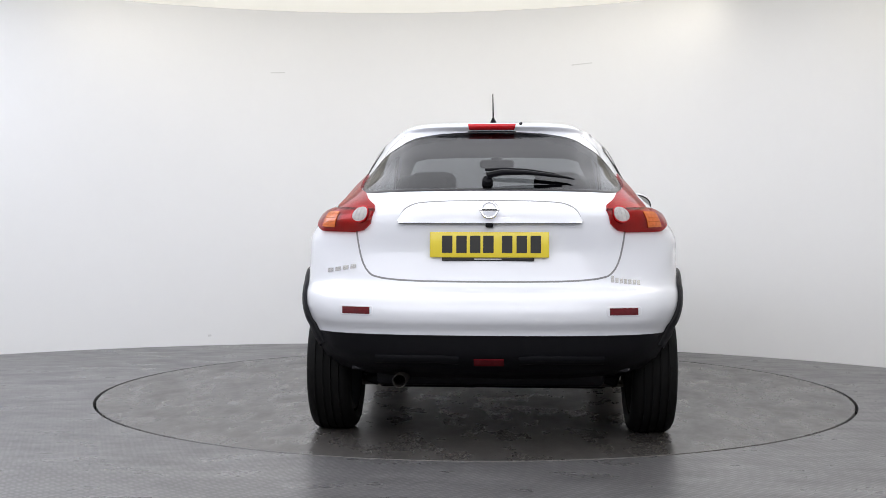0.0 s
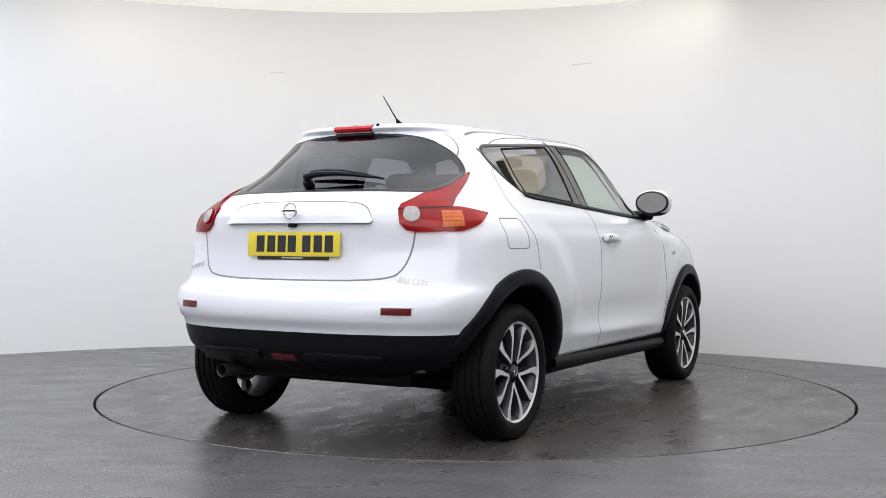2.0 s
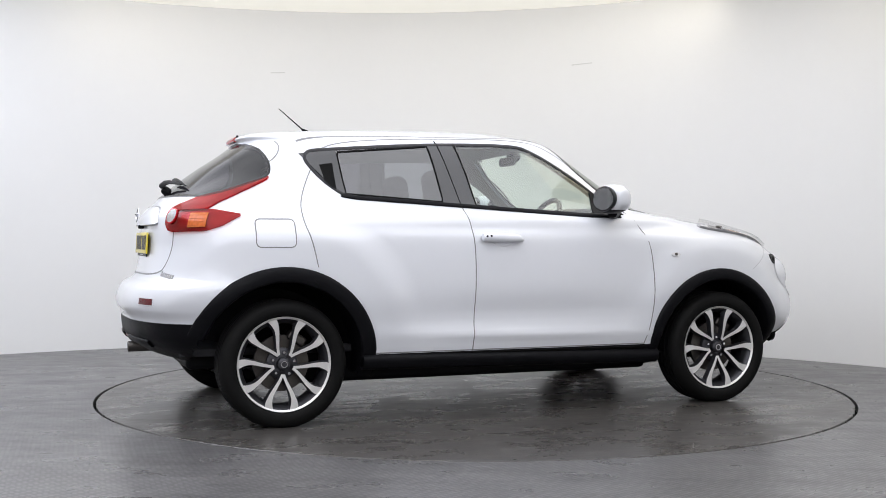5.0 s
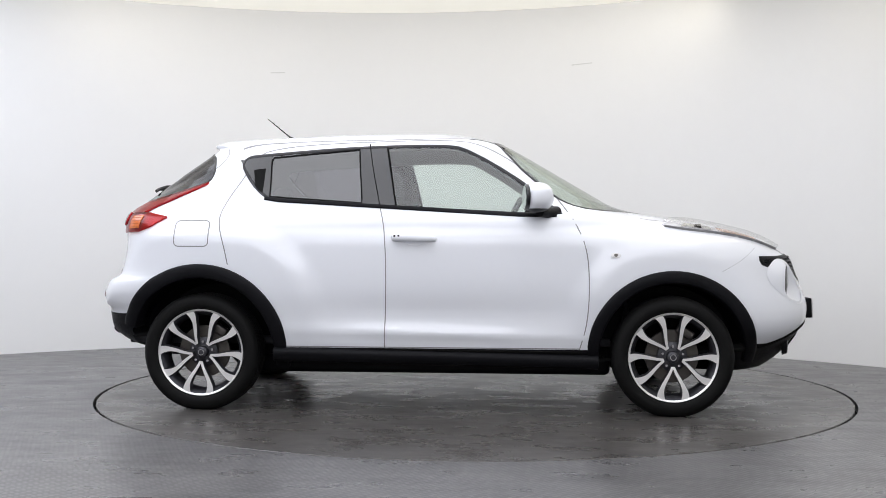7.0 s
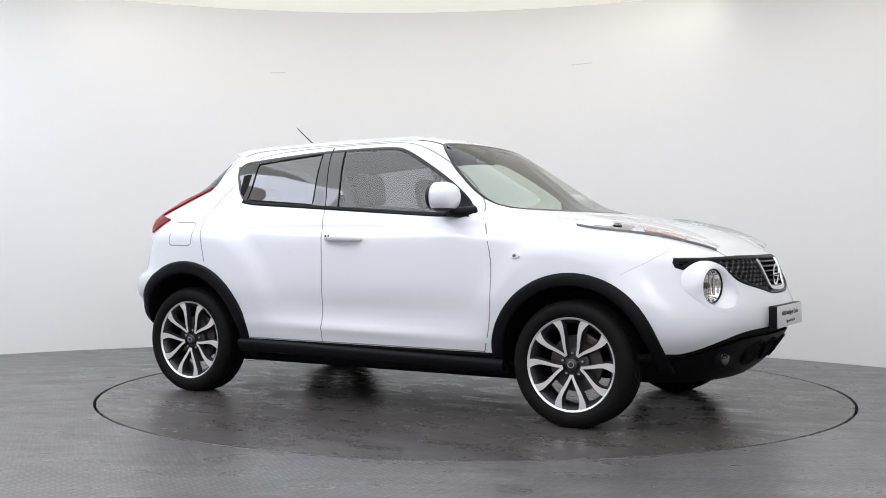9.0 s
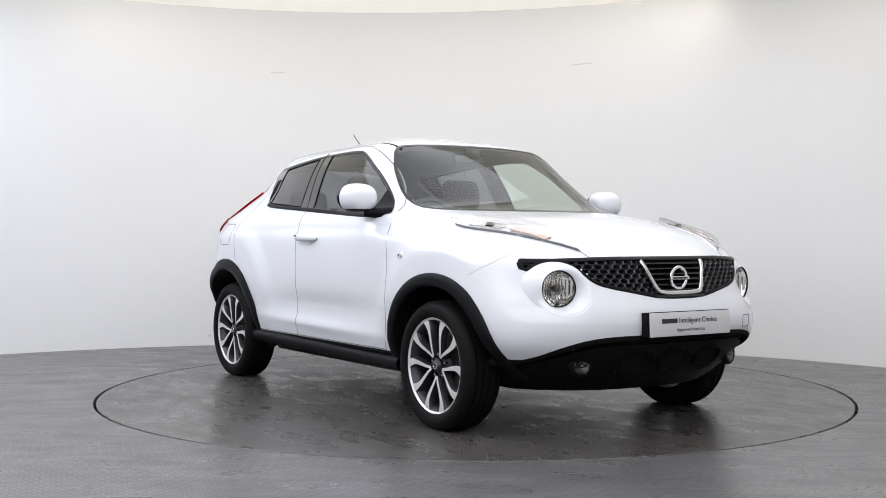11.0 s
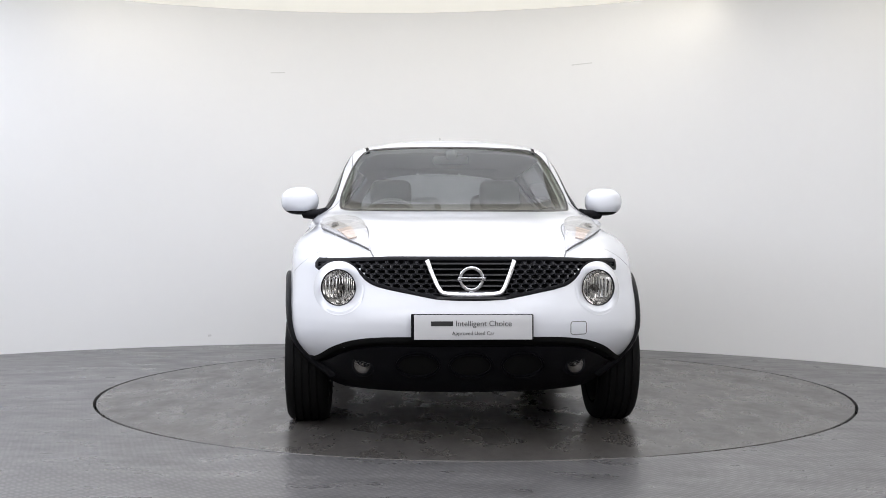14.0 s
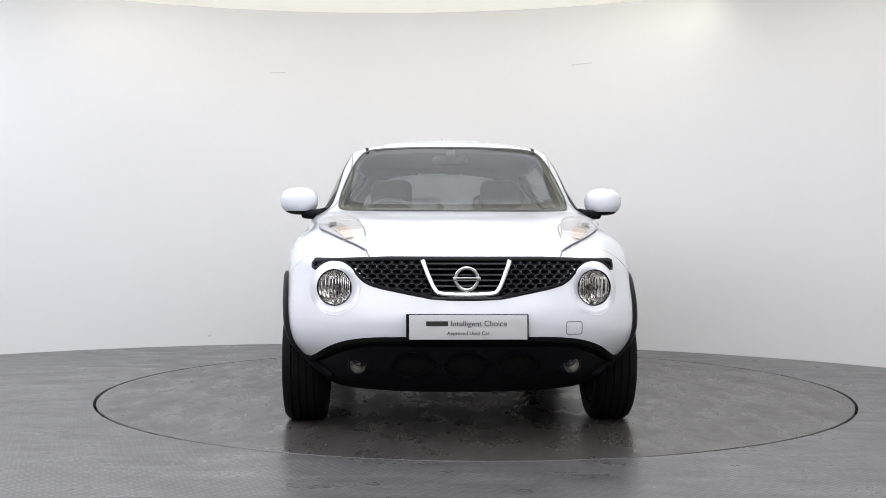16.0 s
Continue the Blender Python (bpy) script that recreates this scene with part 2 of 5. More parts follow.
def build_turntable():
    table = tagged(new("turntable"), "round grey turntable disc set flush into the floor", "turntable")
    table.location = TABLE
    part("disc", lathe(bmesh.new(), [(0.0005, 0.0), (0.6, 0.0), (1.3, 0.0), (1.9, 0.0), (TABLE_R - 0.03, 0.0)], n=160, axis="z"), DISC, table)
    part("rim", lathe(bmesh.new(), [(TABLE_R - 0.03, 0.0), (TABLE_R - 0.009, 0.0), (TABLE_R - 0.006, -0.003), (TABLE_R - 0.006, -0.046)], n=160, axis="z"), DISC, table, "worn steel edge of the disc")
    return table


def build_downlights():
    """Small recessed spots in the ceiling."""
    glow = bpy.data.materials.new("lamp_glow")
    glow.use_nodes = True
    e = glow.node_tree.nodes["Principled BSDF"]
    e.inputs["Emission Color"].default_value, e.inputs["Emission Strength"].default_value = (1, 0.97, 0.92, 1), 110
    first = None
    for gx, gy in ((-1.5, 1.6), (-0.5, 1.6), (0.5, 1.6), (1.5, 1.6), (-1.0, 2.3), (0.2, 2.3), (1.2, 2.3), (-4.3, 3.6), (-4.3, 4.6), (3.3, 3.4), (3.3, 4.4)):
        if first is None:
            first = tagged(new("downlight"), "small round white spot lamp on a ceiling stem, lit", "lamp", group="ceiling downlights")
            part("housing", lathe(bmesh.new(), [(0.045, 0.0), (0.05, -0.012), (0.062, -0.012), (0.066, 0.0)], 28, "z"), CEIL, first)
            part("lens", lathe(bmesh.new(), [(0.0005, -0.008), (0.03, -0.008), (0.046, -0.005)], 24, "z"), glow, first)
            part("stem", lathe(bmesh.new(), [(0.03, 0.0), (0.012, 0.01), (0.012, WALL_H - 2.5)], 16, "z"), CEIL, first)
            first.matrix_basis = pose(gx, gy, 2.5)
        else:
            copy_thing(first, pose(gx, gy, 2.5))


def build_wall_marks():
    """Faint scuffs and filler lines on the paint."""
    for bearing, z, wide, high in ((98.6, 2.385, 0.19, 0.010), (82.8, 2.43, 0.20, 0.010), (102.0, 0.085, 0.03, 0.018)):
        a = radians(bearing)
        d = Vector((math.cos(a), math.sin(a), 0))
        # where the line of sight from the stand meets the wall
        oc = -WALL_C
        k = -d.dot(oc) + math.sqrt(d.dot(oc) ** 2 - oc.length_squared + WALL_R ** 2)
        p = d * k
        turn = math.degrees(math.atan2(p.y - WALL_C.y, p.x - WALL_C.x)) - 90
        b = rounded_box((wide, 0.002, high), 0.0008, pose(p.x, p.y, z, 0, -3, turn), 1)
        tagged(part("wall_scuff", b, SCUFF, None), "faint grey scuff on the white wall", "scuff", kind="structure")


build_downlights()
build_wall_marks()
build_studio()
turntable = build_turntable()

# ---- the car: surface ----
# The body is a stack of level outlines: how far it reaches ahead, behind and to the side at each height.
XM = -0.25
x_front = pchip([(0.15, 1.62), (0.22, 1.74), (0.28, 1.81), (0.36, 1.868), (0.45, 1.918), (0.55, 1.94), (0.60, 1.933), (0.65, 1.914), (0.70, 1.894), (0.75, 1.878), (0.82, 1.85),
                 (0.86, 1.80), (0.90, 1.735), (0.95, 1.63), (0.99, 1.505), (1.03, 1.32), (1.06, 1.13), (1.085, 0.955), (1.11, 0.865),
                 (1.19, 0.715), (1.28, 0.56), (1.37, 0.405), (1.44, 0.28), (1.478, 0.205), (1.512, 0.10), (1.538, -0.04), (1.553, -0.13), (1.558, -0.20)])
x_rear = pchip([(0.15, -1.45), (0.25, -1.62), (0.30, -1.87), (0.36, -2.03), (0.44, -2.10), (0.52, -2.108), (0.545, -2.112), (0.562, -2.131), (0.60, -2.136), (0.67, -2.116), (0.70, -2.09), (0.722, -2.04),
                (0.80, -2.015), (0.90, -2.0), (0.965, -2.002), (1.03, -2.0), (1.08, -1.98), (1.13, -1.932), (1.16, -1.90),
                (1.30, -1.725), (1.42, -1.55), (1.455, -1.51), (1.47, -1.535), (1.49, -1.515), (1.505, -1.40), (1.525, -1.12), (1.543, -0.82), (1.558, -0.42)])
half_width = pchip([(0.15, 0.72), (0.24, 0.775), (0.30, 0.815), (0.345, 0.845), (0.45, 0.862), (0.60, 0.868), (0.75, 0.87), (0.86, 0.868), (0.94, 0.862),
                    (1.0, 0.848), (1.05, 0.818), (1.085, 0.785), (1.12, 0.762), (1.20, 0.728), (1.30, 0.683), (1.375, 0.642), (1.43, 0.60),
                    (1.465, 0.557), (1.495, 0.49), (1.52, 0.40), (1.543, 0.28), (1.558, 0.08)])
round_front = pchip([(0.2, 5.5), (0.36, 7.5), (0.47, 9.5), (0.6, 8.5), (0.8, 7.0), (0.92, 6.8), (1.0, 5.5), (1.06, 4.5), (1.12, 4.0), (1.3, 4.6), (1.45, 6.5), (1.55, 4.0)])
round_rear = pchip([(0.2, 7.0), (0.5, 12.0), (0.7, 12.0), (0.8, 11.5), (1.0, 12.0), (1.15, 9.5), (1.28, 6.5), (1.4, 7.5), (1.47, 9.0), (1.55, 4.0)])
Z_TOP = 1.558
LAMP_X, LAMP_Y, LAMP_Z, LAMP_HOLE = 1.733, 0.602, 0.706, 0.108
HUB_F, HUB_R, HUB_Z = 1.108, -1.422, 0.312


def ease(t):
    t = np.clip(t, 0, 1)
    return t * t * (3 - 2 * t)


def bell(x, mid, wide):
    return np.exp(-((x - mid) / wide) ** 2)


def Y(x, z):
    """Half width of the body at x ahead and z up."""
    x, z = np.asarray(x, float), np.asarray(z, float)
    f, r = x_front(z) - XM, XM - x_rear(z)
    s = np.where(x > XM, (x - XM) / f, (XM - x) / r)
    a = np.where(x > XM, round_front(z), round_rear(z))
    base = half_width(z) * np.maximum(1 - np.clip(s, 0, 1) ** a, 0) ** 0.4
    # haunches swell round the wheels and end in a soft edge on the doors
    rr, rf = np.hypot((x - HUB_R) * 0.92, z - 0.44), np.hypot(x - HUB_F, z - 0.42)
    bulge = 0.026 * ease((0.68 - rr) / 0.16) * ease((1.06 - z) / 0.14) * ease((z - 0.30) / 0.35) + 0.022 * ease((0.60 - rf) / 0.16) * ease((1.0 - z) / 0.14) * ease((z - 0.30) / 0.35)
    waist = (-0.017 * bell(x, -0.15, 0.75) * bell(z, 0.53, 0.085) + 0.013 * bell(x, -0.15, 0.62) * bell(z, 0.424 - 0.02 * x, 0.026)
             - 0.012 * bell(x, -0.2, 0.8) * bell(z, 0.99, 0.04))
    # the cabin narrows towards the tail and is widest over the windscreen's head; the wings fall away beside the bonnet
    high = ease((z - 1.04) / 0.22)
    cabin_plan = -0.058 * high * ease((-0.55 - x) / 0.85) + 0.034 * bell(x, 0.1, 0.5) * bell(z, 1.475, 0.05)
    wing = -0.045 * bell(z, 1.0, 0.045) * ease((x - 0.35) / 0.5) - 0.012 * ease((-1.35 - x) / 0.4) - 0.030 * ease((-1.62 - x) / 0.25) * ease((0.68 - z) / 0.18)
    return base + (bulge + waist + cabin_plan + wing) * np.clip(base / 0.5, 0, 1) ** 4


def X(y, z, end):
    """How far the body reaches ahead (end 1) or behind (end -1) at y and z."""
    y, z = np.abs(np.asarray(y, float)), np.asarray(z, float)
    lo, hi = np.full(np.broadcast(y, z).shape, XM), (x_front(z) if end > 0 else x_rear(z)) + 0 * y
    for _ in range(26):
        mid = (lo + hi) / 2
        out = Y(mid, z) > y
        lo, hi = np.where(out, mid, lo), np.where(out, hi, mid)
    return (lo + hi) / 2


def Ztop(x, y):
    """Height of the upper skin over x, y."""
    x, y = np.asarray(x, float), np.abs(np.asarray(y, float))
    lo, hi = np.full(np.broadcast(x, y).shape, 0.8), np.full(np.broadcast(x, y).shape, Z_TOP)
    for _ in range(26):
        mid = (lo + hi) / 2
        out = Y(x, mid) > y
        lo, hi = np.where(out, mid, lo), np.where(out, hi, mid)
    return (lo + hi) / 2


def on_side(sign):
    """Maps (x, z) and a height over the skin to a place on the flank."""
    def f(u, v, off):
        u, v = np.asarray(u, float), np.asarray(v, float)
        y, e = Y(u, v), 0.004
        n = np.stack([-(Y(u + e, v) - Y(u - e, v)) / (2 * e), np.ones_like(y), -(Y(u, v + e) - Y(u, v - e)) / (2 * e)], -1)
        n /= np.linalg.norm(n, axis=-1, keepdims=True)
        p = np.stack([u, y, v], -1) + n * np.asarray(off)[..., None]
        return p * np.array([1, sign, 1])
    return f


def on_end(end):
    """Maps (y, z) to the front (1) or the tail (-1)."""
    def f(u, v, off):
        u, v = np.asarray(u, float), np.asarray(v, float)
        e = 0.004
        x, xa, xb, xc, xd = X(np.stack([u, u + e, u - e, u, u]), np.stack([v, v, v, v + e, v - e]), end)
        n = np.stack([np.full_like(x, end), -(xa - xb) / (2 * e) * end, -(xc - xd) / (2 * e) * end], -1)
        n /= np.linalg.norm(n, axis=-1, keepdims=True)
        return np.stack([x, u, v], -1) + n * np.asarray(off)[..., None]
    return f


def on_top(u, v, off):
    """Maps (x, y) to the upper skin."""
    u, v = np.asarray(u, float), np.asarray(v, float)
    e = 0.004
    z, za, zb, zc, zd = Ztop(np.stack([u, u + e, u - e, u, u]), np.stack([v, v, v, v + e, v - e]))
    n = np.stack([-(za - zb) / (2 * e), -(zc - zd) / (2 * e), np.ones_like(z)], -1)
    n /= np.linalg.norm(n, axis=-1, keepdims=True)
    return np.stack([u, v, z], -1) + n * np.asarray(off)[..., None]


RIGHT, LEFT, NOSE, TAIL = on_side(-1), on_side(1), on_end(1), on_end(-1)


def wrap(cx, sign):
    """Maps (bearing in degrees from ahead, z) round a corner of the body, seen from an inner point at cx."""
    def point(u, v):
        a = np.radians(u)
        lo, hi = np.zeros_like(a), np.full_like(a, 2.5)
        for _ in range(26):
            mid = (lo + hi) / 2
            x = cx + mid * np.cos(a)
            out = (Y(x, v) > abs(mid * np.sin(a))) & (x < x_front(v)) & (x > x_rear(v))
            lo, hi = np.where(out, mid, lo), np.where(out, hi, mid)
        return np.stack([cx + lo * np.cos(a), lo * np.sin(a), v], -1)

    def f(u, v, off):
        u, v = np.asarray(u, float), np.asarray(v, float)
        p, pa, pb, pc, pd = point(np.stack([u, u + 0.3, u - 0.3, u, u]), np.stack([v, v, v, v + 0.004, v - 0.004]))
        n = np.cross(pa - pb, pc - pd)
        n /= np.maximum(np.linalg.norm(n, axis=-1, keepdims=True), 1e-12)
        out = np.sign(np.sum(n * (p - np.array([cx, 0, 0.9])), -1, keepdims=True))
        return (p + n * out * np.asarray(off)[..., None]) * np.array([1, sign, 1])
    return f


def round_tail(u, v, off):
    """Maps metres round the tail (0 in the middle) and z."""
    return REAR_ROUND(180 - np.degrees(np.asarray(u, float) / 0.65), v, off)


REAR_ROUND = wrap(-1.2, 1)


def resample(path, n, closed=False):
    p = np.array(path, float)
    if closed:
        p = np.vstack([p, p[:1]])
    d = np.r_[0, np.cumsum(np.hypot(*np.diff(p, axis=0).T))]
    t = np.linspace(0, d[-1], n)
    return np.stack([np.interp(t, d, p[:, 0]), np.interp(t, d, p[:, 1])], -1)


def soften(path, times=2, closed=False):
    """Rounds the corners of a line."""
    p = np.array(path, float)
    for _ in range(times):
        q = np.roll(p, -1, 0) if closed else p[1:]
        b = p if closed else p[:-1]
        mid = np.stack([0.75 * b + 0.25 * q, 0.25 * b + 0.75 * q], 1).reshape(-1, 2)
        p = mid if closed else np.vstack([p[:1], mid, p[-1:]])
    return p


def patch(low, high, place, off=0.003, thick=0.0, n=24, m=8, bm=None, off_high=None):
    """A pane between two lines, laid on the skin; with an edge where it has thickness."""
    bm = bm or bmesh.new()
    a, b = resample(low, n), resample(high, n)
    t = np.linspace(0, 1, m)[:, None, None]
    g = a[None] * (1 - t) + b[None] * t
    top = place(g[..., 0], g[..., 1], np.linspace(off, off if off_high is None else off_high, m)[:, None] + np.zeros(g.shape[:2]))
    vs = grid_faces(bm, top)
    if thick:
        ring = [vs[0][i] for i in range(n)] + [vs[j][-1] for j in range(1, m)] + [vs[-1][i] for i in range(n - 2, -1, -1)] + [vs[j][0] for j in range(m - 2, 0, -1)]
        gi = [(0, i) for i in range(n)] + [(j, n - 1) for j in range(1, m)] + [(m - 1, i) for i in range(n - 2, -1, -1)] + [(j, 0) for j in range(m - 2, 0, -1)]
        low_p = place(np.array([g[i][0] for i in gi]), np.array([g[i][1] for i in gi]), np.full(len(gi), off - thick))
        lows = [bm.verts.new(p) for p in low_p]
        for i in range(len(ring)):
            k = (i + 1) % len(ring)
            if (ring[i].co - ring[k].co).length > 1e-5:
                bm.faces.new((ring[i], ring[k], lows[k], lows[i]))
    bmesh.ops.remove_doubles(bm, verts=bm.verts[:], dist=1e-5)
    bmesh.ops.recalc_face_normals(bm, faces=bm.faces[:])
    return bm


def strip(path, width, place, off=0.003, sink=0.006, closed=False, n=60, bm=None, rise=0.0):
    """A bar of that width along a line on the skin, with rounded shoulders."""
    bm = bm or bmesh.new()
    p = resample(path, n + 1 if closed else n, closed)
    if closed:
        p = p[:-1]
        d = np.roll(p, -1, 0) - np.roll(p, 1, 0)
    else:
        d = np.gradient(p, axis=0)
    d /= np.maximum(np.hypot(d[:, 0], d[:, 1])[:, None], 1e-9)
    nn = np.stack([-d[:, 1], d[:, 0]], -1)
    ks = np.array([-0.5, -0.5, -0.36, 0.0, 0.36, 0.5, 0.5])[:, None]
    hs = np.array([-sink, off * 0.4, off + rise * 0.8, off + rise, off + rise * 0.8, off * 0.4, -sink])[:, None]
    if rise:
        t = np.linspace(-1, 1, 11)
        ks = np.r_[-0.5, np.sin(t * math.pi / 2) * 0.5, 0.5][:, None]
        hs = np.r_[-sink, off * 0.5 + (off * 0.5 + rise) * np.cos(t * math.pi / 2) ** 0.7, -sink][:, None]
    q = p[None] + nn[None] * (ks * width)[..., None]
    rows = place(q[..., 0], q[..., 1], hs + 0 * q[..., 0])
    grid_faces(bm, rows, closed=closed)
    bmesh.ops.recalc_face_normals(bm, faces=bm.faces[:])
    return bm


def inside(poly, x, y):
    """Which of the points lie in a closed line."""
    p = np.array(poly)
    q = np.roll(p, -1, 0)
    hit = np.zeros(np.shape(x), bool)
    for (x0, y0), (x1, y1) in zip(p, q):
        if y0 != y1:
            hit ^= ((y0 > y) != (y1 > y)) & (x < (x1 - x0) * (y - y0) / (y1 - y0) + x0)
    return hit


# ---- outlines on the skin ----
SIDE_GLASS = soften([(-1.285, 1.385), (-1.08, 1.402), (-0.56, 1.440), (-0.10, 1.448), (0.02, 1.42), (0.33, 1.235), (0.52, 1.065),
                     (0.30, 1.060), (-0.09, 1.085), (-0.56, 1.116), (-1.02, 1.142), (-1.10, 1.16), (-1.20, 1.25)], 2, True)
SCREEN_HALF = [(0.0, 1.081), (0.35, 1.081), (0.55, 1.085), (0.645, 1.095), (0.650, 1.165), (0.618, 1.27), (0.582, 1.36), (0.525, 1.450), (0.44, 1.472), (0.2, 1.480), (0.0, 1.482)]
SCREEN = SCREEN_HALF + [(-y, z) for y, z in SCREEN_HALF[-2:0:-1]]
def both_halves(half):
    """A line from the left side to the middle, carried on to the right side; bearings become metres round the tail."""
    p = [((180 - a) * math.pi / 180 * 0.65, z) for a, z in half]
    return p + [(-u, z) for u, z in p[-2::-1]]


TAIL_LOW = both_halves([(113.2, 1.25), (120, 1.213), (128.5, 1.170), (136, 1.146), (142, 1.149), (160, 1.152), (180, 1.154)])
TAIL_HIGH = both_halves([(112.5, 1.275), (112.8, 1.31), (116, 1.360), (123.5, 1.410), (140, 1.434), (153, 1.443), (180, 1.446)])
TAIL_GLASS = TAIL_LOW + TAIL_HIGH[::-1]
GRILLE_HALF = [(0.71, 0.842), (0.714, 0.788), (0.695, 0.792), (0.667, 0.813), (0.636, 0.825), (0.606, 0.829), (0.575, 0.825), (0.545, 0.813), (0.506, 0.779),
               (0.468, 0.742), (0.42, 0.718), (0.25, 0.685), (0.13, 0.662)]
GRILLE = GRILLE_HALF + [(-y, z) for y, z in GRILLE_HALF[::-1]]
MOUTH_TOP = soften([(-0.80, 0.33), (-0.70, 0.372), (-0.62, 0.435), (-0.48, 0.477), (-0.2, 0.482), (0.2, 0.482), (0.48, 0.477), (0.62, 0.435), (0.70, 0.372), (0.80, 0.33)], 2)
DOOR_F = [(0.668, 0.345), (0.672, 0.76), (0.655, 0.93), (0.60, 1.03), (0.50, 1.10), (0.30, 1.30), (0.06, 1.445), (-0.10, 1.475), (-0.46, 1.468), (-0.415, 1.10), (-0.405, 0.76), (-0.417, 0.345)]
DOOR_R = [(-0.417, 0.345), (-0.405, 0.76), (-0.415, 1.10), (-0.46, 1.468), (-0.85, 1.452), (-1.10, 1.425), (-1.17, 1.395), (-1.27, 1.16), (-1.335, 1.03), (-1.30, 0.90), (-1.265, 0.79), (-0.95, 0.60), (-0.93, 0.345)]
GATE = soften([(-0.605, 1.10), (-0.60, 0.95), (-0.565, 0.80), (-0.49, 0.748), (0.0, 0.742), (0.49, 0.748), (0.565, 0.80), (0.60, 0.95), (0.605, 1.10)], 2)
BONNET_EDGE = [(1.78, -0.47), (1.68, -0.485), (1.45, -0.58), (1.12, -0.70), (0.92, -0.735)]


def body_grid():
    """Levels close enough to follow the bonnet and the roof, each with evenly spread columns."""
    fine = np.linspace(0.20, 1.5573, 6000)
    step = np.sqrt(np.gradient(fine) ** 2 + 0.5 * np.gradient(x_front(fine)) ** 2 + 0.5 * np.gradient(x_rear(fine)) ** 2 + 0.7 * np.gradient(half_width(fine)) ** 2)
    run = np.cumsum(step)
    levels = np.interp(np.linspace(run[0], run[-1], 150), run, fine)
    for z in (0.345, 0.515):
        levels[np.argmin(abs(levels - z))] = z
    rows = []
    for z in levels:
        f, r = float(x_front(z)), float(x_rear(z))
        t = np.linspace(0, 1, 900)
        xs = np.r_[r + (XM - r) * t ** 3, XM + (f - XM) * (1 - (1 - t[1:]) ** 3)]
        ys = Y(xs, np.full_like(xs, z))
        ys[0] = ys[-1] = 0
        d = np.r_[0, np.cumsum(np.hypot(np.diff(xs), np.diff(ys)))]
        u = np.linspace(0, d[-1], 230)
        rows.append(np.stack([np.interp(u, d, xs), np.interp(u, d, ys), np.full(230, z)], -1))
    rows.append(rows[-1] * np.array([1, 0, 1]))
    return np.array(rows)


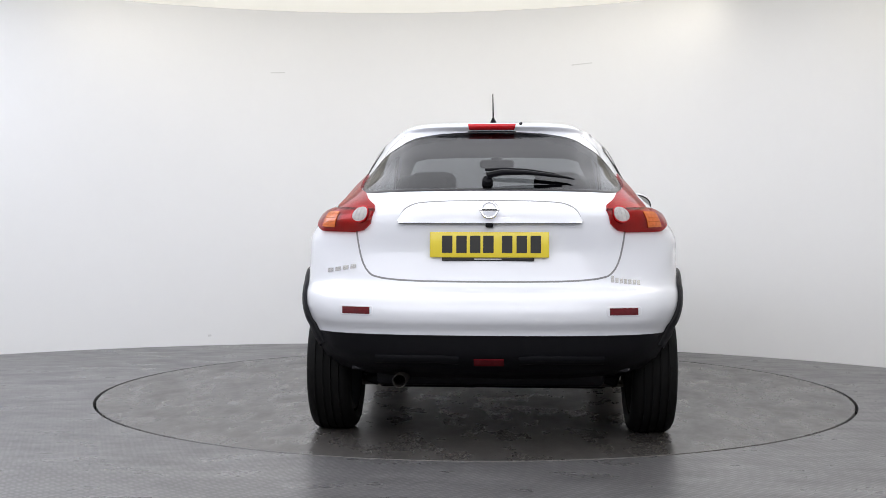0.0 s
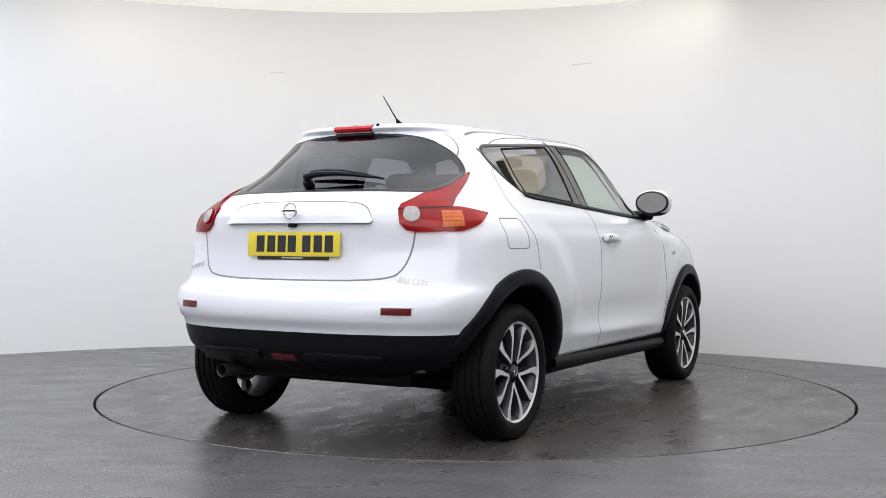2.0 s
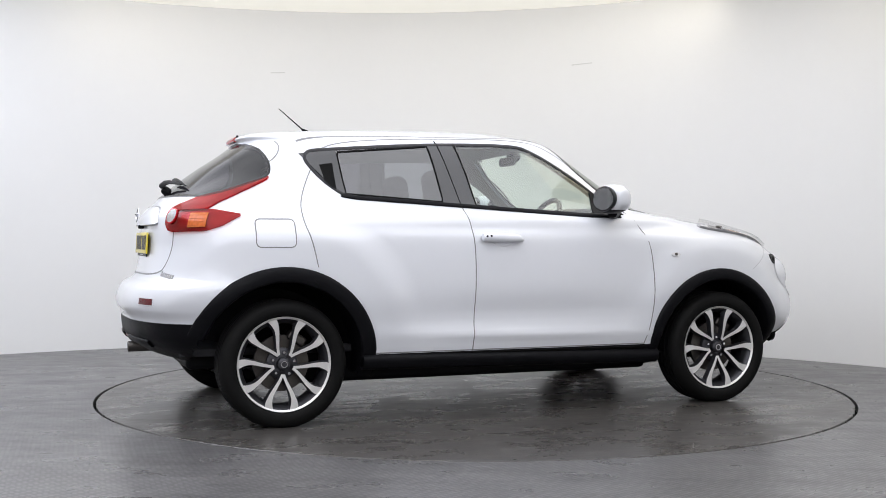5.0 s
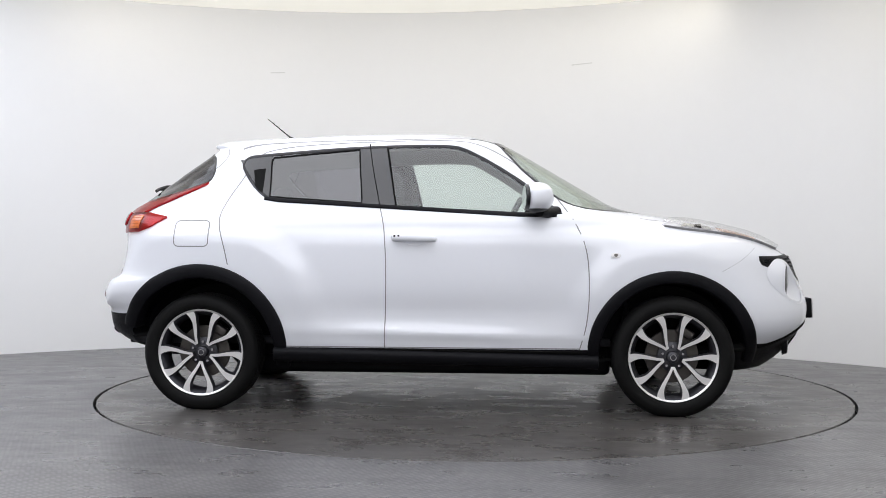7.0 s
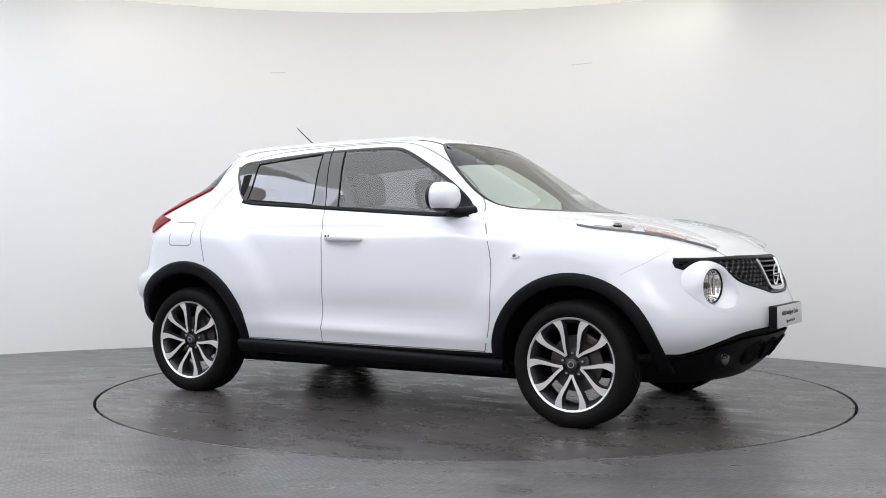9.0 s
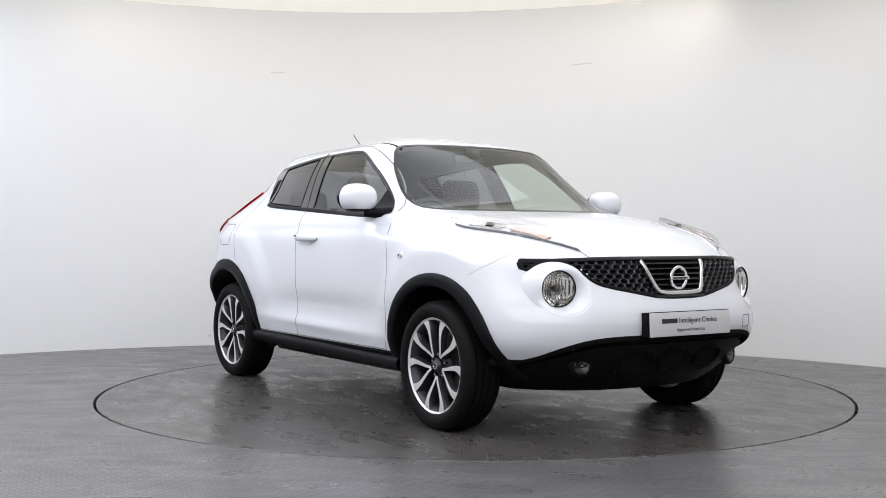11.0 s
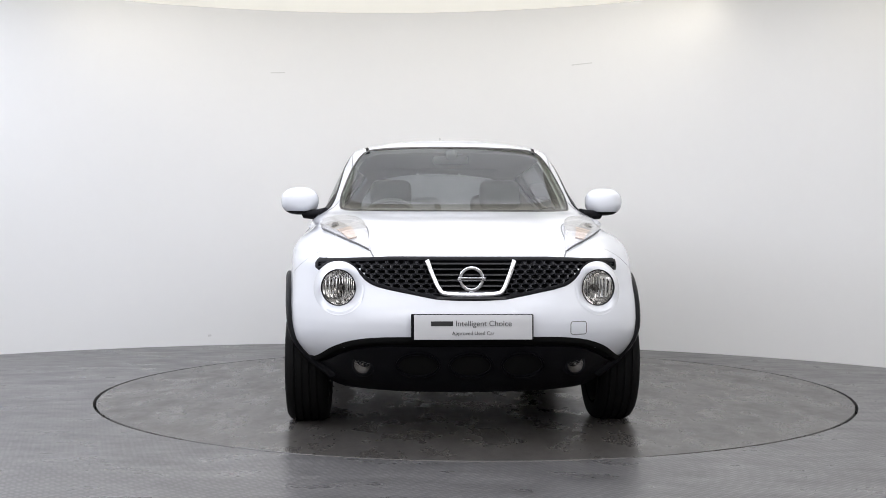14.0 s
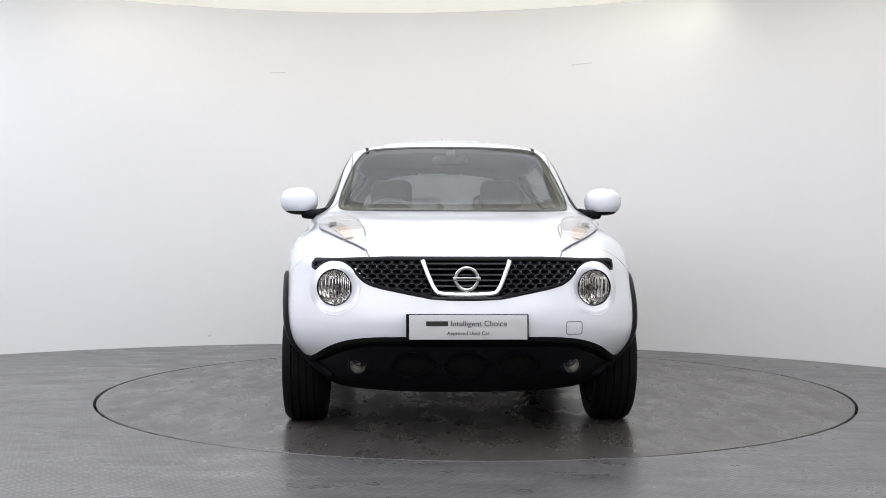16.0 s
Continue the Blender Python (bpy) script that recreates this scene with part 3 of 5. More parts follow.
def build_body(car):
    g = body_grid()
    m, k = g.shape[:2]
    full = np.concatenate([g, g[:, -2:0:-1] * np.array([1, -1, 1])], 1)
    w = full.shape[1]
    idx = np.arange(m * w).reshape(m, w)
    nxt = np.roll(idx, -1, 1)
    quads = np.stack([idx[:-1], nxt[:-1], nxt[1:], idx[1:]], -1).reshape(-1, 4)
    verts = full.reshape(-1, 3)
    # smooth normals of the whole skin
    du = np.roll(full, -1, 1) - np.roll(full, 1, 1)
    dv = np.gradient(full, axis=0)
    nrm = np.cross(du, dv)
    nrm /= np.maximum(np.linalg.norm(nrm, axis=-1, keepdims=True), 1e-12)
    nrm = nrm.reshape(-1, 3)
    if nrm[(m // 3) * w + k // 2][1] < 0:
        nrm = -nrm
        quads = quads[:, ::-1]
    # edges of the openings: draw the nearest points onto the outline
    def snap(poly, cols, where, solve, closed=True, reach=0.0105):
        p = np.array(poly, float)
        q = np.roll(p, -1, 0) if closed else p[1:]
        p = p if closed else p[:-1]
        pick = np.nonzero(where)[0]
        uv = verts[pick][:, cols]
        best, near = np.full(len(pick), 1e9), uv.copy()
        for a, b in zip(p, q):
            d = b - a
            t = np.clip(((uv - a) @ d) / max(d @ d, 1e-12), 0, 1)
            c = a + t[:, None] * d
            e = np.hypot(*(uv - c).T)
            near[e < best] = c[e < best]
            best = np.minimum(best, e)
        ok = best < reach
        pick, near = pick[ok], near[ok]
        verts[pick] = solve(near, verts[pick])

    def to_side(uv, old):
        return np.stack([uv[:, 0], Y(uv[:, 0], uv[:, 1]) * np.sign(old[:, 1]), uv[:, 1]], -1)

    def to_end(end):
        return lambda uv, old: np.stack([X(uv[:, 0], uv[:, 1], end), uv[:, 0], uv[:, 1]], -1)
    vx, vy, vz = verts.T.copy()
    snap(SIDE_GLASS, [0, 2], (abs(vy) > 0.42) & (vz > 1.0), to_side)
    for hx, rad in ((HUB_F, 0.405), (HUB_R, 0.425)):
        t = np.linspace(0, 2 * math.pi, 72, endpoint=False)
        snap(np.stack([hx + rad * np.cos(t), HUB_Z + rad * np.sin(t)], -1), [0, 2], (abs(vy) > 0.42) & (vz < 0.8), to_side, reach=0.017)
    snap(SCREEN, [1, 2], (vx > 0) & (vz > 1.0), to_end(1))
    store = verts.copy()
    verts[:, 0] = np.sign(vy) * (math.pi - np.arctan2(abs(vy), vx + 1.2)) * 0.65
    back = np.nonzero((vx < -1.25) & (vz > 1.0))[0]
    old = verts[back].copy()
    snap(TAIL_GLASS, [0, 2], (vx < -1.25) & (vz > 1.0), lambda uv, o: np.stack([uv[:, 0], o[:, 1], uv[:, 1]], -1))
    moved = back[np.any(verts[back] != old, axis=1)]
    store[moved] = round_tail(verts[moved, 0], verts[moved, 2], np.zeros(len(moved)))
    verts[:] = store
    snap(GRILLE, [1, 2], (vx > 1.3) & (vz < 0.95) & (vz > 0.6), to_end(1))
    for sgn in (-1, 1):
        t = np.linspace(0, 2 * math.pi, 48, endpoint=False)
        snap(np.stack([sgn * LAMP_Y + LAMP_HOLE * np.cos(t), LAMP_Z + LAMP_HOLE * np.sin(t)], -1), [1, 2], (vx > 1.3) & (vz < 0.95) & (vz > 0.5), to_end(1))
    snap(MOUTH_TOP, [1, 2], (vx > 1.45) & (vz < 0.6), to_end(1), False)
    c = verts[quads].mean(1)
    x, y, z = c.T
    ay = abs(y)
    side = ay > 0.42
    hole = np.zeros(len(c), bool)
    for hx, rad in ((HUB_F, 0.405), (HUB_R, 0.425)):
        hole |= ((x - hx) ** 2 + (z - HUB_Z) ** 2 < rad ** 2) & (ay > 0.45) & (z < 0.9)
    hole |= inside(SIDE_GLASS, x, z) & side
    hole |= inside(SCREEN, y, z) & (x > 0)
    hole |= inside(TAIL_GLASS, np.sign(y) * (math.pi - np.arctan2(ay, x + 1.2)) * 0.65, z) & (x < -1.25)
    hole |= inside(GRILLE, y, z) & (x > 1.3)
    mouth_z = np.interp(y, MOUTH_TOP[:, 0], MOUTH_TOP[:, 1], left=0.33, right=0.33)
    hole |= (x > 1.3) & (z < mouth_z) & (ay < 0.73)
    hole |= (x < -0.95) & (z < 0.305)
    for sgn in (-1, 1):
        hole |= (x > 1.3) & (np.hypot(y - sgn * LAMP_Y, z - LAMP_Z) < LAMP_HOLE)
    kind = np.full(len(c), 0)
    kind[side & inside(DOOR_F, x, z)] = 1
    kind[side & inside(DOOR_R, x, z)] = 2
    edge = np.interp(x, [p[0] for p in BONNET_EDGE][::-1], [-p[1] for p in BONNET_EDGE][::-1])
    kind[(x > 0.86) & (ay < edge) & (z > 0.84)] = 3
    kind[(x < -1.4) & (z > 0.745) & (z < 1.46) & inside(list(GATE) + [(0.60, 1.46), (-0.60, 1.46)], y, z)] = 4
    kind[(x > 1.3) & (z < 0.85) & (kind == 0)] = 5
    kind[(x < -1.8) & (z < 0.74) & (kind == 0)] = 6
    kind[(z < 0.345) | ((x < -1.80) & (z < 0.515)) | ((x > 1.3) & (z < 0.375))] = 7
    kind[(kind == 7) & (x > 0.2)] = 8
    kind[(kind >= 7) & (x > -1.75) & (x < 1.3)] = 9
    names = {0: ("body_shell", WHITE), 1: ("front_door", WHITE), 2: ("rear_door", WHITE), 3: ("bonnet", WHITE), 4: ("tailgate", WHITE),
             5: ("front_bumper", WHITE), 6: ("rear_bumper", WHITE), 7: ("lower_cladding", BLACK), 8: ("front_cladding", BLACK), 9: ("sill_cladding", BLACK)}
    made = {}

    def piece(name, mask, mat, v=verts, nn=nrm, flip=False, label=""):
        q = quads[mask]
        if flip:
            q = q[:, ::-1]
        used, inv = np.unique(q, return_inverse=True)
        me = bpy.data.meshes.new(name)
        me.from_pydata(v[used].tolist(), [], inv.reshape(-1, 4).tolist())
        me.update()
        me.shade_smooth()
        me.normals_split_custom_set_from_vertices((nn[used] * (-1 if flip else 1)).tolist())
        for mt in mat if isinstance(mat, list) else [mat]:
            me.materials.append(mt)
        ob = new(name, me)
        ob.parent = car
        if label:
            ob["label"] = label
        return ob
    for key, (name, mat) in names.items():
        for half in ((-1, 1) if key in (1, 2, 8, 9) else (0,)):
            mask = (kind == key) & ~hole & ((np.sign(y) == half) if half else True)
            if key == 9:
                mask &= z > np.interp(x, [-1.0, 0.7], [0.290, 0.262])
            made[(name, half)] = piece(name, mask, mat, label="matt black lower body cladding" if key >= 7 else "")
    # inner trim follows the skin a little way in
    inner = verts - nrm * 0.035
    piece("cabin_lining", ~hole & (z > 1.12) & (x < 0.75) & (x > -1.85), LINING, inner, nrm, True, "pale grey cloth roof and pillar lining")
    for half in (-1, 1):
        piece("door_trim", ~hole & (z <= 1.05) & (z > 0.35) & (x < 0.8) & (x > -1.3) & (half * y > 0.5), TRIM, inner, nrm, True, "dark grey inner door trim")
    return made


def build_wheel():
    """One alloy wheel, its outer face towards -y, round its own hub."""
    wheel = new("wheel")
    R = 0.318
    bm = bmesh.new()
    prof = [(0.235, -0.088), (0.245, -0.100), (0.268, -0.106), (0.29, -0.103), (0.303, -0.094), (0.311, -0.082)]
    for gx in (-0.055, -0.018, 0.018, 0.055):
        prof += [(R, gx - 0.012), (R, gx - 0.005), (R - 0.008, gx - 0.004), (R - 0.008, gx + 0.004), (R, gx + 0.005)]
    prof += [(R, 0.07), (0.311, 0.082), (0.303, 0.094), (0.29, 0.103), (0.268, 0.106), (0.235, 0.09)]
    lathe(bm, prof, 96)
    for v in bm.verts:
        v.co.z = max(v.co.z, 0.0005 - HUB_Z)          # flat where it bears on the disc
    part("tyre", bm, RUBBER, wheel, "black rubber road tyre")
    bm = lathe(bmesh.new(), [(0.222, 0.09), (0.205, 0.04), (0.198, -0.03), (0.212, -0.075), (0.224, -0.084), (0.2285, -0.090), (0.2335, -0.092), (0.2365, -0.088), (0.2365, -0.07)], 80)
    rim = part("rim", bm, [ALLOY_DARK, ALLOY], wheel, "dark alloy rim with machined lip")
    for p in rim.data.polygons:
        rad = math.hypot(p.center.x, p.center.z)
        p.material_index = 1 if rad > 0.2255 and p.center.y < -0.08 else 0

    def leg(a0, sgn):
        b = bmesh.new()
        rows, n = [], 14
        for i in range(n):
            t = i / (n - 1)
            r = 0.050 + t * 0.176
            ang = a0 + sgn * (radians(3) * (1 - t) + radians(18.5) * math.sin(math.pi * 0.68 * t) ** 0.85)
            wide = 0.0078 + 0.0085 * t ** 1.3 + 0.010 * max(0, t - 0.68) / 0.32
            face = -0.072 - 0.014 * math.sin(t * 1.5)
            d, nrm2 = Vector((math.cos(ang), 0, math.sin(ang))), Vector((-math.sin(ang), 0, math.cos(ang)))
            p = d * r
            row = []
            for k, dep in ((-1.25, 0.035), (-1.0, 0.003), (-0.86, 0.0), (0.86, 0.0), (1.0, 0.003), (1.25, 0.035)):
                row.append(p + nrm2 * wide * k + Vector((0, face + dep, 0)))
            rows.append(row)
        grid_faces(b, rows)
        bmesh.ops.recalc_face_normals(b, faces=b.faces[:])
        ob = part("spoke", b, [ALLOY_DARK, ALLOY], wheel, "machined silver spoke with dark flanks")
        for f in ob.data.polygons:
            f.material_index = 1 if abs(f.normal.y) > 0.8 else 0
    for i in range(5):
        a0 = radians(-90 + 72 * i)
        leg(a0, -1), leg(a0, 1)
        a1 = a0 + radians(36)
        b = bmesh.new()
        lathe(b, [(0.0005, -0.062), (0.007, -0.062), (0.0085, -0.058), (0.0085, -0.03)], 6, m=Matrix.Translation((0.056 * math.cos(a1), 0, 0.056 * math.sin(a1))))
        part("wheel_nut", b, CHROME, wheel)
    part("hub", lathe(bmesh.new(), [(0.0005, -0.045), (0.06, -0.045), (0.078, -0.035), (0.08, 0.0)], 40), ALLOY_DARK, wheel)
    cap = part("centre_cap", lathe(bmesh.new(), [(0.0005, -0.081), (0.012, -0.081), (0.026, -0.079), (0.031, -0.074), (0.033, -0.06), (0.033, -0.04)], 32), ALLOY_DARK, wheel, "grey centre cap with a ring emblem")
    part("emblem", lathe(bmesh.new(), [(0.012, -0.081), (0.013, -0.0835), (0.017, -0.0835), (0.018, -0.080)], 28), CHROME, cap)
    part("brake_disc", lathe(bmesh.new(), [(0.06, -0.012), (0.14, -0.012), (0.142, 0.004), (0.06, 0.006)], 48), STEEL, wheel, "worn steel brake disc")
    part("caliper", rounded_box((0.10, 0.06, 0.05), 0.012, pose(0.07, 0.0, 0.125, 0, 30, 0)), STEEL, wheel)
    return wheel


def build_car():
    car = new("car")
    tagged(car, "white compact crossover car with black arch cladding, parked on the turntable", "car")
    build_body(car)
    for sgn, place in ((-1, RIGHT), (1, LEFT)):
        # arches
        for hx, lo, hi, rad in ((HUB_F, -4, 190, 0.418), (HUB_R, -10, 162, 0.440)):
            t = np.radians(np.linspace(lo, hi, 80))
            path = np.stack([hx + rad * np.cos(t), HUB_Z + 0.003 + rad * np.sin(t)], -1)
            path = path[path[:, 1] > 0.235]
            arch = part("arch_cladding", strip(path, 0.066 if hx == HUB_F else 0.076, place, 0.010, 0.05, n=70, rise=0.012), BLACK, car, "black plastic wheel arch cladding")
            for v in arch.data.vertices:
                tuck = 0.22 if v.co.x < HUB_R else 0.10
                v.co.y -= sgn * max(0.0, 0.50 - v.co.z) * tuck
            b = bmesh.new()
            tt = np.radians(np.linspace(lo, hi, 40))
            edge_y = Y(hx + rad * np.cos(tt), np.maximum(HUB_Z + rad * np.sin(tt), 0.22)) - 0.015
            rows = [[(hx + r * math.cos(a), sgn * min(yy, max(float(e), 0.545)), HUB_Z + r * math.sin(a)) for a, e in zip(tt, edge_y)] for r, yy in ((rad - 0.03, 0.86), (rad - 0.03, 0.60), (0.36, 0.54), (0.05, 0.53))]
            grid_faces(b, rows)
            part("wheel_well", b, BLACK, car, "black wheel arch liner")
        # sill
        part("side_sill", strip([(-1.02, 0.312), (-0.6, 0.306), (0.72, 0.284)], 0.066, place, 0.010, 0.03, n=40, rise=0.034), BLACK, car, "black plastic sill moulding")
        # side windows
        part("window_surround", strip(SIDE_GLASS, 0.018, place, 0.0035, 0.01, closed=True, n=150), GLOSS, car, "black rubber side window surround")
        part("belt_strip", strip([(-1.10, 1.153), (-1.02, 1.140), (-0.56, 1.112), (-0.09, 1.083), (0.30, 1.060), (0.50, 1.058)], 0.020, place, 0.006, 0.008, n=60, rise=0.003), BLACK, car, "black belt strip under the side windows")
        part("window_pillar", patch([(-0.555, 1.120), (-0.362, 1.106)], [(-0.592, 1.434), (-0.432, 1.444)], place, 0.003, 0.006, n=6), PIANO, car, "gloss black pillar between the side windows")
        part("quarter_panel_trim", patch([(-1.11, 1.168), (-1.09, 1.160), (-1.07, 1.153)], [(-1.28, 1.372), (-1.20, 1.382), (-1.092, 1.392)], place, 0.003, 0.006, n=12), PIANO, car, "gloss black panel holding the hidden rear door handle")
        part("rear_side_glass", patch([(-1.08, 1.15), (-0.545, 1.118)], [(-1.098, 1.392), (-0.585, 1.436)], place, 0.001, n=16), SIDE_DARK, car, "dark tinted rear side glass")
        part("window_seal", strip([(-1.072, 1.160), (-0.552, 1.124), (-0.588, 1.426), (-1.088, 1.382)], 0.009, place, 0.0045, 0.006, closed=True, n=60), GAP, car, "black rubber round the rear side glass")
        part("front_side_glass", patch([(-0.368, 1.104), (0.0, 1.086), (0.50, 1.066)], [(-0.436, 1.443), (-0.10, 1.443), (0.02, 1.414), (0.328, 1.23), (0.49, 1.08)], place, 0.001, n=24), SIDE_CLEAR, car, "clear front side glass")
        part("front_glass_channel", strip([(-0.366, 1.104), (-0.400, 1.28), (-0.434, 1.442)], 0.011, place, 0.0045, 0.005, n=16), GAP, car)
    part("windscreen", patch([(-y, z) for y, z in SCREEN_HALF[4::-1]] + SCREEN_HALF[1:5], [(-y, z) for y, z in SCREEN_HALF[4:-1]] + SCREEN_HALF[:3:-1], NOSE, 0.001, n=60, m=16), PANE, car, "clear windscreen")
    part("windscreen_seal", strip(soften(SCREEN, 1, True), 0.011, NOSE, 0.0018, 0.004, closed=True, n=150), GLOSS, car, "black windscreen edge band")
    part("rear_window", patch(TAIL_LOW, TAIL_HIGH, round_tail, 0.001, n=60, m=14), PANE_DARK, car, "dark tinted rear window")
    part("rear_window_seal", strip(soften(TAIL_GLASS, 1, True), 0.013, round_tail, 0.0015, 0.003, closed=True, n=150), GLOSS, car)
    for ux, ul, uw, uz in ((-0.16, 1.66, 1.44, 0.300), (-0.25, 2.1, 1.16, 0.228), (1.12, 0.92, 1.04, 0.266), (-1.50, 0.70, 1.04, 0.312)):
        part("underbody", rounded_box((ul, uw, 0.10), 0.03, pose(ux, 0, uz)), BLACK, car, "black underbody panel")
    fit_details(car)
    proto = build_wheel()
    for hx in (HUB_F, HUB_R):
        for sgn in (-1, 1):
            m = pose(hx, sgn * (0.778 if hx == HUB_F else 0.762), HUB_Z, 0, 0 if hx == HUB_F else 4, 0 if sgn < 0 else 180)
            if hx == HUB_F and sgn < 0:
                wl = proto
                wl.matrix_basis = m
            else:
                wl = copy_thing(proto, m)
            wl.parent = car
    return car



# ---- the car: fittings ----


def oval(cu, cv, ru, rv, n=24):
    t = np.linspace(0, 2 * math.pi, n, endpoint=False)
    return np.stack([cu + ru * np.cos(t), cv + rv * np.sin(t)], -1)


def oval_patch(cu, cv, ru, rv, place, off, n=24, thick=0.0):
    t = np.linspace(math.pi, 0, n)
    up = np.stack([cu + ru * np.cos(t), cv + rv * np.sin(t)], -1)
    dn = np.stack([cu + ru * np.cos(t), cv - rv * np.sin(t)], -1)
    return patch(dn, up, place, off, thick, n=n, m=9)


def box_path(u0, v0, u1, v1, r=0.022):
    """A rectangle with rounded corners."""
    out = []
    for cu, cv, a0 in ((u1 - r, v1 - r, 0), (u0 + r, v1 - r, 90), (u0 + r, v0 + r, 180), (u1 - r, v0 + r, 270)):
        out += [(cu + r * math.cos(radians(a0 + k)), cv + r * math.sin(radians(a0 + k))) for k in (0, 30, 60, 90)]
    return out


def writing(text, size, m, mat, parent, name, label):
    cu = bpy.data.curves.new(name, "FONT")
    cu.body, cu.size, cu.align_x, cu.align_y, cu.extrude = text, size, "CENTER", "CENTER", 0.0004
    tmp = bpy.data.objects.new(name, cu)
    me = bpy.data.meshes.new_from_object(tmp)
    bpy.data.objects.remove(tmp)
    me.transform(m)
    me.materials.clear()
    me.materials.append(mat)
    ob = new(name, me)
    ob.parent = parent
    ob["label"] = label
    return ob


def seams(car):
    for sgn, place in ((-1, RIGHT), (1, LEFT)):
        lines = [[(0.62, 0.345), (0.665, 0.50), (0.672, 0.76), (0.650, 0.91), (0.585, 1.045), (0.505, 1.155), (0.43, 1.235), (0.30, 1.335), (0.10, 1.452), (-0.08, 1.484), (-0.50, 1.476), (-0.90, 1.458), (-1.10, 1.43), (-1.165, 1.40)],
                 [(-0.418, 0.345), (-0.405, 0.76), (-0.42, 1.0), (-0.455, 1.108)],
                 [(-1.262, 0.79), (-1.288, 0.908), (-1.33, 1.031), (-1.315, 1.13), (-1.24, 1.275), (-1.17, 1.399)],
                 [(-0.97, 0.35), (0.62, 0.35)],
                 ]
        for line in lines:
            part("panel_gap", strip(soften(line, 2), 0.0055, place, 0.0008, 0.004, n=60), SEAM, car)
        part("panel_gap", strip([(1.36, 0.76), (1.47, 0.82), (1.56, 0.885)], 0.0014, place, 0.0006, 0.003, n=20), SEAM, car)
        # pillar split
        part("panel_gap", strip([(-0.455, 1.112), (-0.50, 1.30), (-0.535, 1.46)], 0.006, place, 0.0042, 0.004, n=20), GAP, car)
        part("bonnet_gap", strip(soften([(1.775, sgn * 0.435), (1.685, sgn * 0.468), (1.50, sgn * 0.468), (1.33, sgn * 0.492), (1.15, sgn * 0.580), (1.06, sgn * 0.655), (0.95, sgn * 0.672)], 2), 0.006, on_top, 0.0008, 0.004, n=40), SEAM, car)
        part("roof_gap", strip([(0.20, sgn * 0.50), (-0.1, sgn * 0.517), (-0.6, sgn * 0.52), (-1.28, sgn * 0.49)], 0.013, on_top, 0.0008, 0.004, n=40), SEAM, car, "dark roof drip channel")
        part("channel_end", strip([(0.215, sgn * 0.497), (0.02, sgn * 0.512)], 0.017, on_top, 0.0012, 0.004, n=10), GAP, car)
        part("spoiler_gap", strip(soften([(-1.449, 1.315), (-1.40, 1.35), (-1.375, 1.385), (-1.365, 1.42), (-1.38, 1.445)], 2), 0.006, place, 0.0008, 0.004, n=20), SEAM, car)
    part("tailgate_gap", strip(GATE, 0.008, TAIL, 0.0008, 0.004, n=120), SEAM, car)
    part("bumper_gap", strip([(-0.72, 0.728), (-0.4, 0.724), (0.4, 0.724), (0.72, 0.728)], 0.006, TAIL, 0.0006, 0.004, n=60), SEAM, car)


def tail_light(car, sgn):
    place = wrap(-1.2, sgn)
    low_a, high_a = [(144.3, 1.005), (142.6, 0.975), (140, 0.966), (128, 0.970), (123, 0.993), (118.8, 1.040)], [(144.5, 1.055), (136, 1.062), (127, 1.062), (118.8, 1.044)]
    lamp = part("tail_light", patch([(144.5, 1.0), (142.8, 0.97), (140, 0.961), (128, 0.965), (123, 0.99), (118.3, 1.040)], [(144.8, 1.06), (136, 1.067), (127, 1.067), (118.3, 1.045)], place, 0.012, 0.03, n=30, m=10), RED, car, "red boomerang tail light lens")
    part("lamp_bowl", patch(low_a, high_a, place, 0.004, 0.01, n=30, m=10), BOWL, lamp, "silvered bowl behind the red lens")
    part("arm_bowl", patch([(144.3, 1.06), (136, 1.068), (129.3, 1.073), (126.8, 1.113), (120.8, 1.169), (113, 1.233)], [(143.7, 1.075), (140, 1.10), (136, 1.130), (128.5, 1.158), (120, 1.203), (113, 1.240)], place, 0.005, 0.01, n=34, m=8), BOWL, lamp)
    part("light_arm", patch([(144.8, 1.055), (136, 1.064), (129.5, 1.068), (127.0, 1.11), (121, 1.165), (112.6, 1.232)], [(144, 1.078), (140, 1.105), (136, 1.135), (128.5, 1.162), (120, 1.207), (112.3, 1.243)], place, 0.013, 0.03, n=34, m=8), RED, lamp)
    part("indicator_lens", patch([(133.4, 0.982), (127.6, 0.984)], [(133.4, 1.048), (127.6, 1.048)], place, 0.0145, 0.006, n=10, m=8), AMBER, lamp, "amber indicator window")
    for k in range(4):
        part("lens_rib", strip([(133.2, 0.993 + 0.015 * k), (127.8, 0.993 + 0.015 * k)], 0.003, place, 0.016, 0.004, n=8), AMBER, lamp)
    rev = part("reversing_lamp", oval_patch(141.2, 1.035, 2.2, 0.029, place, 0.019, thick=0.008), REVERSE, lamp, "round clear reversing lamp")
    for k in (-1, 0, 1):
        part("lens_rib", strip([(141.2 + k * 1.2, 1.012), (141.2 + k * 1.2, 1.058)], 0.25, place, 0.021, 0.003, n=6), REVERSE, rev)
    part("lens_rim", strip(oval(141.2, 1.035, 2.4, 0.031), 0.008, place, 0.0195, 0.004, closed=True, n=36), BRAKE_RED, lamp)


